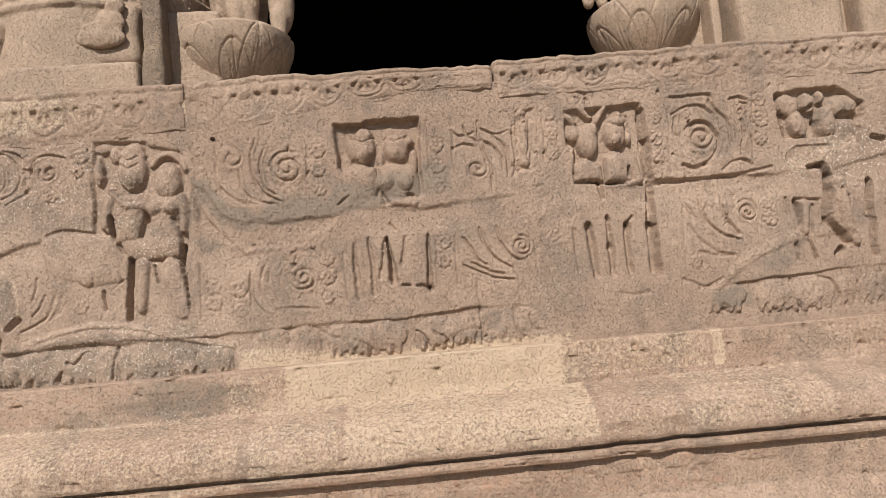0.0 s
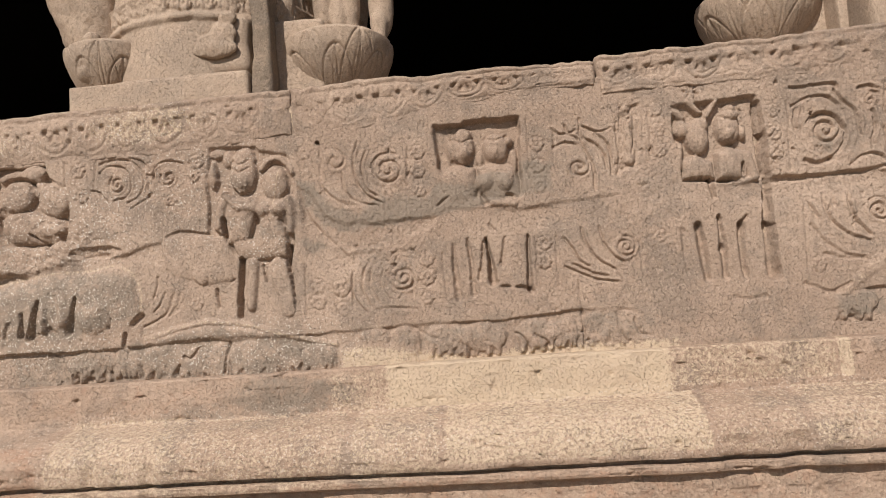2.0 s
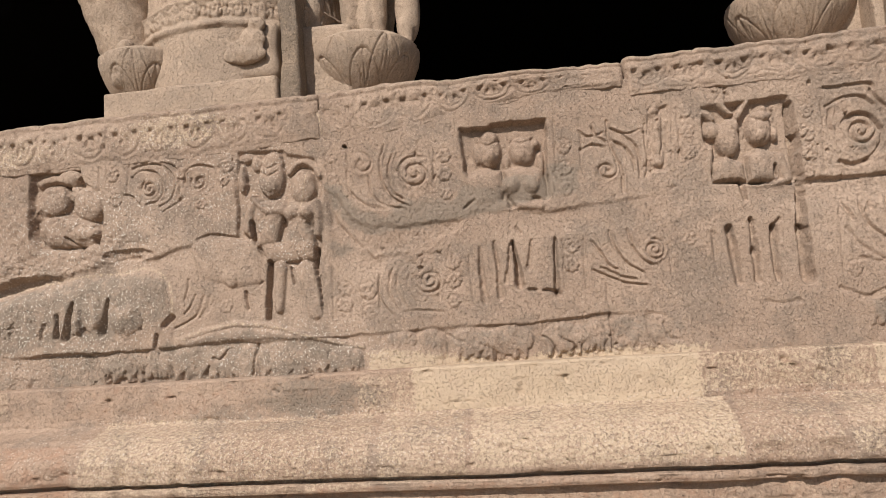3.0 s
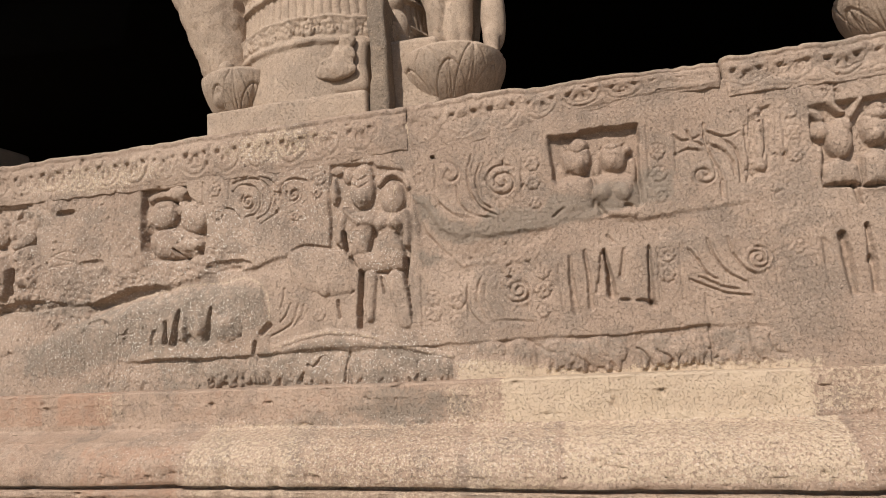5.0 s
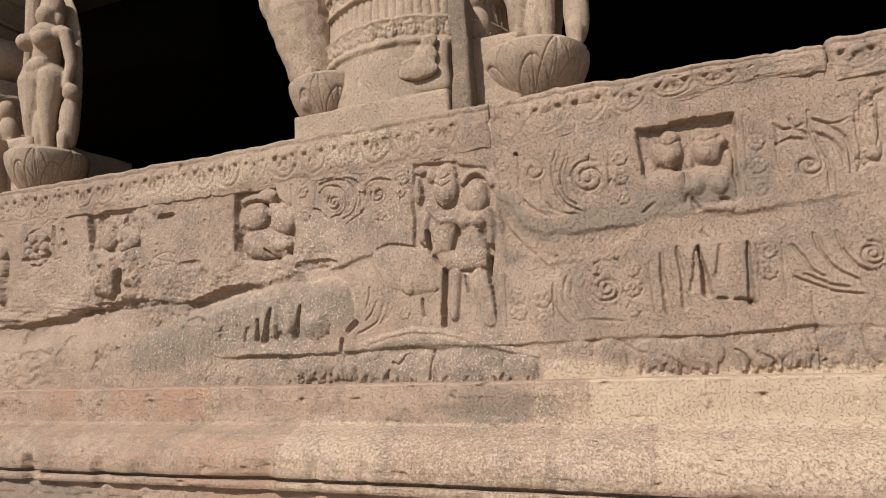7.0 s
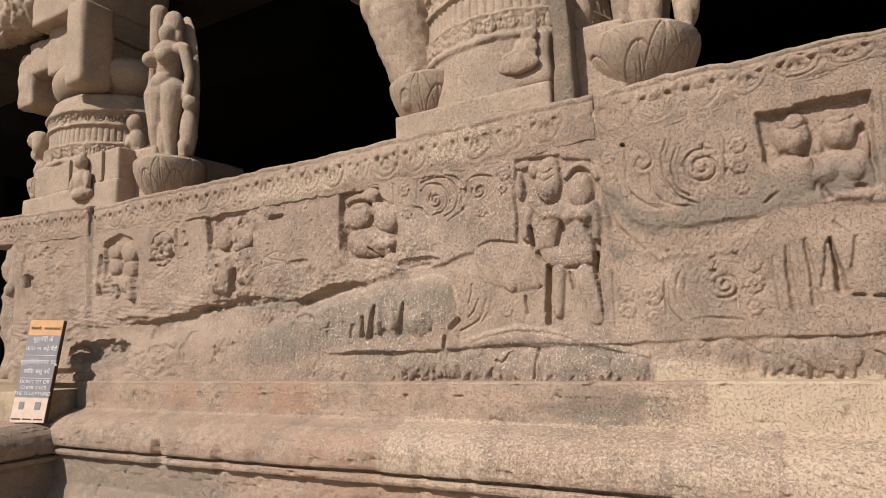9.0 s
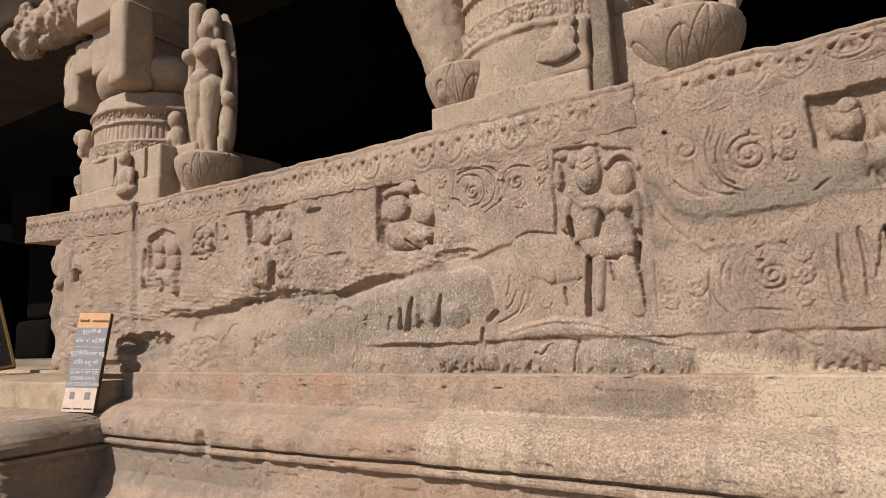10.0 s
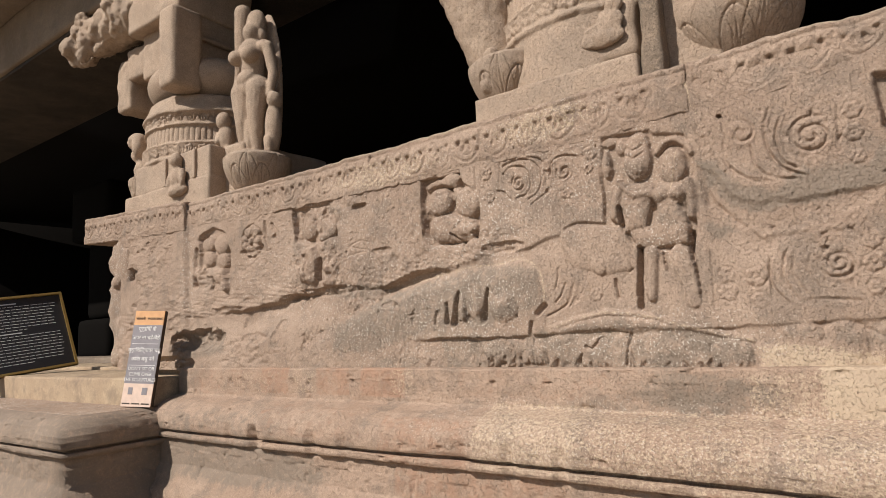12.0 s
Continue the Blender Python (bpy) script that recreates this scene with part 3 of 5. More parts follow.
LEG_CUTS = [(-0.257, 1.605, -0.251, 1.434, 0.004, 0.010, 0.010), (-0.208, 1.619, -0.203, 1.445, 0.004, 0.008, 0.010), (-0.153, 1.615, -0.136, 1.479, 0.003, 0.012, 0.024), (-0.161, 1.605, -0.181, 1.486, 0.003, 0.006, 0.008), (-0.094, 1.610, -0.107, 1.530, 0.004, 0.006, 0.006),
            (-0.023, 1.615, -0.024, 1.443, 0.004, 0.008, 0.014), (-0.109, 1.463, -0.088, 1.462, 0.005, 0.004, 0.010), (-0.064, 1.460, -0.023, 1.447, 0.004, 0.006, 0.012), (-0.139, 1.660, -0.123, 1.638, 0.003, 0.003, 0.006),
            (0.450, 1.592, 0.452, 1.464, 0.006, 0.006, 0.008), (0.498, 1.602, 0.509, 1.440, 0.010, 0.008, 0.022), (0.562, 1.628, 0.563, 1.531, 0.005, 0.009, 0.016), (0.563, 1.531, 0.565, 1.442, 0.009, 0.007, 0.020), (0.625, 1.598, 0.623, 1.438, 0.010, 0.006, 0.018), (0.622, 1.602, 0.644, 1.621, 0.005, 0.003, 0.010),
            (0.713, 1.972, 0.714, 1.866, 0.007, 0.010, 0.022), (0.714, 1.866, 0.717, 1.743, 0.011, 0.008, 0.028), (0.715, 1.729, 0.707, 1.588, 0.009, 0.014, 0.026), (0.707, 1.588, 0.710, 1.445, 0.014, 0.016, 0.034),
            (0.472, 1.747, 0.548, 1.744, 0.005, 0.006, 0.014), (0.548, 1.740, 0.556, 1.691, 0.008, 0.005, 0.012),
            (1.260, 1.741, 1.308, 1.748, 0.008, 0.008, 0.020), (1.308, 1.748, 1.320, 1.707, 0.008, 0.012, 0.024), (1.320, 1.707, 1.297, 1.564, 0.012, 0.014, 0.030), (1.304, 1.560, 1.356, 1.490, 0.014, 0.014, 0.026), (1.333, 1.460, 1.319, 1.446, 0.012, 0.010, 0.022),
            (1.383, 1.639, 1.373, 1.555, 0.003, 0.005, 0.010), (1.456, 1.681, 1.448, 1.572, 0.010, 0.014, 0.026), (1.455, 1.552, 1.448, 1.444, 0.012, 0.012, 0.024), (1.195, 1.632, 1.205, 1.577, 0.009, 0.010, 0.020), (1.205, 1.577, 1.206, 1.526, 0.008, 0.005, 0.014),
            (1.257, 1.616, 1.233, 1.509, 0.004, 0.004, 0.010), (1.230, 1.500, 1.244, 1.437, 0.005, 0.005, 0.012), (1.182, 1.494, 1.185, 1.438, 0.005, 0.004, 0.012), (1.194, 1.640, 1.282, 1.630, 0.004, 0.004, 0.008), (1.164, 1.646, 1.167, 1.580, 0.005, 0.003, 0.008),
            (-0.939, 1.606, -0.952, 1.425, 0.008, 0.007, 0.022), (-0.870, 1.583, -0.857, 1.535, 0.003, 0.004, 0.010), (-0.781, 1.635, -0.786, 1.580, 0.007, 0.006, 0.018), (-0.786, 1.571, -0.776, 1.444, 0.006, 0.006, 0.014), (-0.976, 1.539, -0.964, 1.546, 0.003, 0.003, 0.006), (-1.024, 1.515, -1.017, 1.460, 0.006, 0.004, 0.010)]

# coils, plumes and leaves
SCROLL = "worn foliage coil cut in shallow relief"


def scroll(cx, cz, r, turns, hand, start, plume_lines, wide=0.005, deep=0.009):
    face.begin("scroll", SCROLL)
    face.dome(cx, cz, r * 1.08, r * 1.08, 0.004, 0.0, 0.2)
    face.carve([coil(cx, cz, r, turns, hand, start)] + plume_lines, wide, deep)
    face.carve([[(a[0] + 0.006, a[1] + 0.004) for a in line] for line in plume_lines], wide * 1.3, -0.004)


scroll(-0.450, 1.861, 0.058, 1.9, 1, 60, [bend(-0.542, 1.963, -0.559, 1.893, -0.551, 1.828, -0.524, 1.783, -0.475, 1.753), bend(-0.516, 1.927, -0.534, 1.873, -0.523, 1.807, -0.492, 1.777), bend(-0.598, 1.860, -0.590, 1.803, -0.557, 1.767, -0.493, 1.747), bend(-0.660, 1.809, -0.635, 1.785, -0.599, 1.764, -0.548, 1.752)])
scroll(-0.618, 1.904, 0.037, 1.2, -1, 90, [bend(-0.668, 1.885, -0.667, 1.829, -0.650, 1.799)])
scroll(-1.354, 1.888, 0.032, 1.7, 1, 120, [bend(-1.417, 1.932, -1.382, 1.953, -1.331, 1.940, -1.304, 1.894, -1.319, 1.847, -1.365, 1.836), bend(-1.416, 1.960, -1.362, 1.974, -1.296, 1.956, -1.260, 1.899, -1.279, 1.844, -1.319, 1.824), bend(-1.316, 1.974, -1.276, 1.962, -1.261, 1.946), bend(-1.238, 1.850, -1.260, 1.827, -1.306, 1.804), bend(-1.444, 1.873, -1.418, 1.863, -1.398, 1.842)])
scroll(-1.177, 1.896, 0.030, 1.3, 1, 150, [bend(-1.228, 1.900, -1.220, 1.938, -1.178, 1.953, -1.129, 1.941)])
scroll(0.154, 1.818, 0.036, 1.4, -1, 40, [bend(0.078, 1.948, 0.098, 1.928, 0.125, 1.926, 0.155, 1.905), bend(0.168, 1.969, 0.167, 1.918, 0.179, 1.866, 0.196, 1.825, 0.199, 1.744), bend(0.173, 1.907, 0.209, 1.885, 0.233, 1.847, 0.236, 1.804), bend(0.083, 1.886, 0.112, 1.898, 0.147, 1.891), bend(0.121, 1.955, 0.129, 1.929, 0.151, 1.934), bend(0.176, 1.942, 0.212, 1.924, 0.236, 1.922, 0.262, 1.934), bend(0.215, 1.917, 0.243, 1.885, 0.253, 1.838, 0.251, 1.784)], 0.005, 0.009)
scroll(0.274, 1.557, 0.036, 2.0, -1, 100, [bend(0.147, 1.623, 0.153, 1.577, 0.183, 1.526, 0.231, 1.494), bend(0.199, 1.626, 0.208, 1.576, 0.231, 1.536, 0.260, 1.516), bend(0.090, 1.596, 0.108, 1.566, 0.131, 1.519, 0.157, 1.503), bend(0.085, 1.508, 0.124, 1.485, 0.177, 1.463, 0.240, 1.452), bend(0.110, 1.514, 0.159, 1.486, 0.208, 1.472)], 0.005, 0.009)
scroll(-0.421, 1.510, 0.046, 2.2, 1, 120, [bend(-0.378, 1.568, -0.431, 1.575, -0.476, 1.548, -0.491, 1.496, -0.472, 1.450), bend(-0.403, 1.598, -0.466, 1.593, -0.516, 1.551, -0.524, 1.489, -0.505, 1.438), bend(-0.474, 1.588, -0.522, 1.572, -0.547, 1.527, -0.546, 1.473, -0.527, 1.427), bend(-0.574, 1.561, -0.585, 1.502, -0.573, 1.448, -0.546, 1.416), bend(-0.506, 1.420, -0.459, 1.420, -0.388, 1.412)], 0.0050, 0.009)
scroll(0.902, 1.869, 0.055, 1.9, -1, 150, [bend(0.815, 2.009, 0.851, 2.007, 0.938, 2.009, 0.952, 1.992), bend(0.815, 1.948, 0.866, 1.971, 0.914, 1.972, 0.946, 1.943), bend(0.943, 1.989, 0.966, 1.953, 1.000, 1.916, 1.007, 1.847), bend(1.017, 1.988, 1.043, 1.994, 1.067, 1.981), bend(1.047, 1.917, 1.053, 1.872, 1.038, 1.816), bend(0.826, 1.939, 0.814, 1.908, 0.819, 1.879), bend(0.954, 1.885, 0.961, 1.846, 0.940, 1.802, 0.907, 1.778), bend(0.965, 1.755, 1.007, 1.782, 1.042, 1.784, 1.063, 1.767)], 0.0065, 0.011)
face.carve([bend(0.872, 1.910, 0.904, 1.919, 0.937, 1.905, 0.960, 1.869), bend(0.838, 1.779, 0.867, 1.766, 0.910, 1.778)], 0.010, 0.014)
scroll(1.043, 1.948, 0.018, 1.2, 1, 90, [bend(1.025, 1.961, 1.039, 1.975, 1.061, 1.970)], 0.004, 0.006)
scroll(1.028, 1.611, 0.038, 1.9, -1, 130, [bend(0.818, 1.672, 0.833, 1.641, 0.847, 1.602), bend(0.871, 1.672, 0.876, 1.621, 0.898, 1.576, 0.943, 1.539, 0.990, 1.524), bend(0.897, 1.666, 0.899, 1.632), bend(0.943, 1.670, 0.948, 1.617, 0.966, 1.578, 0.993, 1.543), bend(0.830, 1.581, 0.861, 1.527, 0.910, 1.490, 0.968, 1.470), bend(0.857, 1.490, 0.912, 1.475, 0.969, 1.474)], 0.006, 0.010)
face.begin("scroll", SCROLL)
face.carve([bend(-1.222, 1.568, -1.223, 1.539, -1.235, 1.506), bend(-1.198, 1.518, -1.211, 1.486, -1.237, 1.457), bend(-1.168, 1.513, -1.186, 1.466, -1.222, 1.435, -1.273, 1.413), bend(-1.145, 1.511, -1.163, 1.470, -1.187, 1.444), bend(-1.139, 1.492, -1.156, 1.464, -1.171, 1.454)], 0.0045, 0.008)
face.begin("bird_motif", "worn upright bird-like motif in shallow relief")
face.cutout([(0.292, 1.996), (0.354, 2.001), (0.348, 1.861), (0.324, 1.796), (0.277, 1.800)], 0.007, 0.003)
face.limb(0.319, 1.958, 0.310, 1.824, 0.012, 0.018, 0.010, -0.004)
face.dome(0.308, 1.984, 0.015, 0.014, 0.010)
face.carve([bend(0.295, 1.996, 0.300, 1.977, 0.325, 1.982, 0.333, 1.996, 0.354, 1.998), bend(0.281, 1.950, 0.278, 1.889, 0.278, 1.818, 0.268, 1.783), bend(0.320, 1.929, 0.330, 1.893, 0.318, 1.841)], 0.004, 0.008)
face.begin("flower_medallion", "large worn flower medallion with leaves")
face.rosette(-2.870, 1.860, 0.085, 9, 0.026)
face.carve([bend(-2.769, 1.942, -2.764, 1.879, -2.746, 1.810), bend(-2.716, 1.925, -2.684, 1.884, -2.699, 1.864), bend(-2.954, 1.813, -2.861, 1.804, -2.787, 1.830)], 0.012, 0.014)
for cx, cz, r, n in ((-1.487, 1.945, 0.027, 6), (-1.476, 1.857, 0.024, 6), (-1.080, 1.941, 0.026, 5), (-1.088, 1.892, 0.020, 6), (-1.172, 1.819, 0.020, 5), (-0.348, 1.908, 0.026, 6), (-0.352, 1.849, 0.026, 6), (-0.349, 1.783, 0.022, 6), (-0.718, 1.936, 0.024, 6), (-0.714, 1.866, 0.020, 6),
                     (0.030, 1.902, 0.026, 8), (0.030, 1.833, 0.026, 8), (0.028, 1.768, 0.026, 8), (0.403, 1.975, 0.024, 8), (0.404, 1.913, 0.024, 8), (0.404, 1.845, 0.022, 8), (0.754, 1.869, 0.024, 8), (0.753, 1.813, 0.024, 8), (0.741, 1.758, 0.022, 8), (0.756, 1.941, 0.022, 8),
                     (-1.094, 1.474, 0.024, 6), (-0.695, 1.505, 0.024, 6), (-0.697, 1.455, 0.028, 8), (-0.618, 1.492, 0.030, 5), (-0.618, 1.424, 0.026, 6), (-0.603, 1.560, 0.018, 6), (-0.342, 1.565, 0.028, 8), (-0.342, 1.505, 0.028, 8), (-0.347, 1.441, 0.022, 6), (0.030, 1.586, 0.026, 8), (0.025, 1.527, 0.026, 8),
                     (0.381, 1.580, 0.022, 6), (1.114, 1.982, 0.026, 8), (1.111, 1.913, 0.028, 8), (1.105, 1.850, 0.026, 8), (1.097, 1.636, 0.024, 8), (1.105, 1.579, 0.028, 8), (0.838, 1.462, 0.026, 8), (0.732, 1.885, 0.024, 8), (0.743, 1.818, 0.024, 8), (-1.239, 1.931, 0.022, 6)):
    face.begin("rosette", "small worn flower rosette in shallow relief")
    face.rosette(cx, cz, r, n, 0.008)
face.end()
# thin fillets that frame the panels
face.carve([[(-1.430, 1.972), (-1.436, 1.867)], [(-1.539, 1.978), (-1.536, 1.895)], [(-1.048, 1.919), (-1.043, 1.730)], [(-0.663, 1.971), (-0.664, 1.884)], [(-0.383, 1.929), (-0.387, 1.804)], [(0.003, 1.985), (0.001, 1.825)], [(0.085, 1.988), (0.081, 1.817)], [(0.381, 1.988), (0.378, 1.826)], [(0.364, 1.993), (0.357, 1.882)], [(0.803, 1.972), (0.790, 1.754)], [(1.094, 2.010), (1.071, 1.766)],
            [(-0.580, 1.580), (-0.585, 1.431)], [(-0.736, 1.577), (-0.736, 1.414)], [(-0.391, 1.578), (-0.393, 1.444)], [(-0.291, 1.579), (-0.287, 1.437)], [(0.001, 1.610), (0.001, 1.452)], [(0.066, 1.605), (0.063, 1.447)], [(0.319, 1.602), (0.316, 1.464)], [(0.820, 1.690), (0.803, 1.450)], [(1.065, 1.663), (1.058, 1.486)]], 0.005, 0.004)

# ---- wear: the scoured belt, hollows and the ragged edge above it ----
edge_line = [(-4.163, 1.453), (-3.402, 1.519), (-2.946, 1.527), (-2.550, 1.572), (-2.267, 1.568), (-2.011, 1.576), (-1.834, 1.609), (-1.669, 1.619), (-1.432, 1.662), (-1.333, 1.655), (-1.234, 1.689), (-1.146, 1.704), (-1.040, 1.703), (-0.983, 1.680), (-0.771, 1.579), (-0.740, 1.798), (-0.709, 1.730), (-0.664, 1.672), (-0.593, 1.613), (-0.483, 1.612), (-0.373, 1.643), (-0.316, 1.685), (-0.268, 1.725), (-0.170, 1.720), (-0.065, 1.704), (0.058, 1.715), (0.197, 1.718), (0.368, 1.724), (0.470, 1.730), (0.569, 1.725), (0.710, 1.730), (0.865, 1.733), (1.195, 1.738), (1.353, 1.746), (1.527, 1.772)]
edge_x, edge_z = np.array(sorted(edge_line)).T
size = (zs[-1] - zs[0], xs[-1] - xs[0])
ragged = np.interp(xs, edge_x, edge_z)[None] + rubble(face.h.shape, size, 0.12, 5, 11) * 0.016
below = ragged - Z
hollow = np.interp(xs, [-4.2, -3.2, -2.9, -1.6, -1.3, -0.9, -0.4, 0.0, 0.1, 0.45, 0.6, 1.8], [0.004, 0.010, 0.030, 0.026, 0.008, 0.004, 0.011, 0.012, 0.004, 0.004, 0.009, 0.011])[None]
hollow = hollow * np.clip(0.8 + 2.2 * lattice(face.h.shape, (2, 22), 13), 0.1, 1.5)
belt = np.interp(xs, [-4.2, -1.9, -1.4, -1.0, -0.7, -0.55, -0.3, 0.1, 1.8], [0.25, 0.22, 0.09, 0.05, 0.20, 0.06, 0.12, 0.11, 0.10])[None]
cut = step(-0.004, 0.012, below) * (1 - step(belt * 0.25, belt, below))
blur = step(-0.004, 0.01, below) * (1 - step(belt * 0.6, belt * 0.9, below))
kept = 1 - 0.92 * step(-1.03, -0.98, X) * (1 - step(-0.75, -0.72, X))
blur, cut = blur * kept, cut * kept
worn = rubble(face.h.shape, size, 0.20, 4, 31) * 0.006
face.h = face.h * (1 - 0.9 * blur) - hollow * cut + worn * blur
# the crescent scooped out below the great coil
face.cutout([(-0.753, 1.827), (-0.705, 1.804), (-0.661, 1.726), (-0.589, 1.693), (-0.406, 1.693), (-0.297, 1.697), (-0.354, 1.652), (-0.483, 1.612), (-0.593, 1.610), (-0.665, 1.653), (-0.725, 1.719)], 0.010, 0.008, 0.010, 7)
for w in LEG_CUTS:
    face.begin("relief_legs", "worn legs parted by deep cuts")
    x0, z0, x1, z1, r0, r1, d = w
    face.wedge(x0, z0, x1, z1, r0 * 1.2, r1 * 1.25, d * 1.5)
face.begin("relief_couple", COUPLE)
face.limb(-0.904, 1.589, -0.913, 1.453, 0.022, 0.014, 0.016, 0.0)
face.limb(-0.818, 1.574, -0.794, 1.436, 0.030, 0.024, 0.010, 0.0)
face.limb(1.348, 1.680, 1.364, 1.546, 0.026, 0.018, 0.016)
face.limb(1.367, 1.540, 1.385, 1.488, 0.016, 0.018, 0.018)
face.limb(1.228, 1.619, 1.214, 1.529, 0.018, 0.012, 0.012)
face.end()
# smooth rounded foot of the wall towards its end
foot = (1 - step(-2.4, -1.7, X)) * step(0.02, 0.2, below)
face.h = face.h * (1 - 0.9 * foot) + 0.016 * foot
# broad hump with worn bodies in it
hump_x, hump_z = np.array(sorted([(-2.813, 1.182), (-2.547, 1.308), (-2.268, 1.436), (-2.012, 1.537), (-1.835, 1.576), (-1.617, 1.600), (-1.466, 1.603), (-1.370, 1.614), (-1.307, 1.583), (-1.287, 1.529), (-1.283, 1.470)])).T
hump_top = np.interp(xs, np.r_[hump_x, hump_x[-1] + 0.01], np.r_[hump_z, 1.2])[None] + rubble(face.h.shape, size, 0.10, 3, 19) * 0.006
inside = step(-0.004, 0.060, hump_top - Z) * (X > hump_x[0]) * (1 - step(hump_x[-1] - 0.05, hump_x[-1] + 0.012, X))
inside = np.maximum(inside, 0) ** 0.6
face.h = np.where(inside > 0, face.h * (1 - inside) + (0.017 - 0.008 * step(0.08, 0.22, hump_top - Z)) * inside, face.h)
face.begin("relief_herd", "worn animal legs on a smooth swelling of the wall")
for w in ((-1.630, 1.519, -1.660, 1.404, 0.005, 0.014, 0.030), (-1.684, 1.480, -1.691, 1.409, 0.004, 0.010, 0.022), (-1.728, 1.449, -1.740, 1.407, 0.010, 0.008, 0.012), (-1.496, 1.522, -1.528, 1.410, 0.005, 0.013, 0.030), (-1.587, 1.427, -1.568, 1.405, 0.010, 0.008, 0.016), (-1.395, 1.466, -1.388, 1.415, 0.004, 0.004, 0.008), (-1.280, 1.450, -1.306, 1.422, 0.010, 0.010, 0.016)):
    face.wedge(*w)
face.limb(-1.608, 1.497, -1.608, 1.423, 0.016, 0.014, 0.026)
face.limb(-1.549, 1.504, -1.546, 1.442, 0.020, 0.018, 0.026)
face.dome(-1.436, 1.457, 0.066, 0.060, 0.028, 0.0, 0.5)
face.end()
face.carve([bend(-1.333, 1.395, -1.340, 1.359, -1.344, 1.330)], 0.008, 0.016)

# ---- row of elephants ----
ledge_x, ledge_z = np.array(sorted([(-2.015, 1.348), (-1.625, 1.353), (-1.605, 1.349), (-1.359, 1.351), (-1.292, 1.349), (-1.071, 1.358), (-0.977, 1.352), (-0.865, 1.356), (-0.680, 1.357), (-0.571, 1.357), (-0.427, 1.362), (-0.241, 1.362), (-0.075, 1.365), (0.097, 1.372), (0.233, 1.370), (0.332, 1.357), (0.861, 1.369), (0.996, 1.385), (1.188, 1.394), (1.383, 1.404), (1.473, 1.404)])).T
under = np.interp(xs, ledge_x, ledge_z)[None] + lattice(face.h.shape, (1, 90), 61) * 0.007 - Z
row_on = step(-1.92, -1.80, X) * (1 - step(0.24, 0.30, X)) + step(0.84, 0.90, X)
sunk = step(-0.001, 0.004, under) * row_on
patchy = np.clip(0.75 + 2.0 * lattice(face.h.shape, (1, 34), 63), 0.25, 1.2)
face.h = face.h * (1 - sunk) + (-0.010 * patchy) * sunk
for cx, cz, rx, rz, flip, legs in ((-1.885, 1.269, 0.097, 0.057, -1, 3), (-1.458, 1.304, 0.082, 0.047, 1, 3), (-1.355, 1.309, 0.020, 0.048, 1, 1), (-1.314, 1.297, 0.023, 0.040, 1, 2), (-1.210, 1.304, 0.077, 0.051, 1, 2), (-1.096, 1.293, 0.049, 0.050, -1, 2), (-1.027, 1.289, 0.034, 0.061, 1, 0), (-0.916, 1.297, 0.071, 0.053, 1, 2), (-0.805, 1.286, 0.047, 0.046, -1, 2), (-0.707, 1.277, 0.051, 0.046, 1, 2),
                                   (-0.519, 1.329, 0.046, 0.032, -1, 0), (-0.430, 1.316, 0.043, 0.042, 1, 1), (-0.303, 1.312, 0.059, 0.045, 1, 2), (-0.183, 1.311, 0.070, 0.049, -1, 2), (-0.019, 1.311, 0.061, 0.045, 1, 2), (0.075, 1.312, 0.034, 0.044, -1, 1), (0.164, 1.316, 0.057, 0.048, 1, 2), (0.261, 1.314, 0.043, 0.047, -1, 0), (0.924, 1.342, 0.068, 0.043, -1, 1), (1.089, 1.335, 0.056, 0.047, 1, 2),
                                   (1.219, 1.334, 0.076, 0.051, -1, 2), (1.324, 1.330, 0.023, 0.047, 1, 1), (1.357, 1.331, 0.019, 0.047, 1, 1), (1.422, 1.335, 0.043, 0.047, 1, 2)):
    face.begin("relief_elephant", "small worn elephant walking in the lowest carved row")
    beast(cx, cz, rx, rz, flip, legs)
face.end()
face.carve([bend(-1.145, 1.311, -1.126, 1.302, -1.103, 1.321, -1.087, 1.336, -1.065, 1.324), bend(-0.992, 1.348, -1.002, 1.288, -1.011, 1.249), bend(-1.161, 1.286, -1.170, 1.258, -1.159, 1.243), bend(-0.401, 1.353, -0.367, 1.333, -0.345, 1.318, -0.331, 1.314), bend(-0.082, 1.315, -0.063, 1.300, -0.045, 1.265), bend(-0.024, 1.308, 0.005, 1.292, 0.017, 1.271), bend(0.228, 1.357, 0.236, 1.298, 0.247, 1.272), bend(0.280, 1.336, 0.292, 1.295, 0.331, 1.282), bend(0.128, 1.370, 0.125, 1.268),
            bend(1.152, 1.382, 1.154, 1.311, 1.173, 1.282), bend(1.244, 1.378, 1.290, 1.359, 1.306, 1.299), bend(1.341, 1.351, 1.331, 1.278), bend(1.370, 1.349, 1.360, 1.294), bend(1.436, 1.334, 1.425, 1.289)], 0.005, 0.011)
# the low mound over the row, and the broken stretch of the frieze
mound = [bend(-1.262, 1.372, -1.165, 1.399, -1.069, 1.414, -0.994, 1.408, -0.901, 1.389, -0.828, 1.363, -0.755, 1.344, -0.646, 1.316)]
face.carve(mound, 0.012, -0.009)
face.form([(-1.272, 1.366), (-1.166, 1.392), (-1.070, 1.405), (-0.975, 1.399), (-0.864, 1.372), (-0.810, 1.351), (-0.977, 1.358), (-1.071, 1.362), (-1.263, 1.352)], 0.010, 0.020)
fill = step(-0.66, -0.62, X) * (1 - step(-0.45, -0.36, X)) * (1 - step(1.29, 1.32, Z + lattice(face.h.shape, (3, 40), 71) * 0.03))
face.h = face.h * (1 - fill) + 0.002 * fill
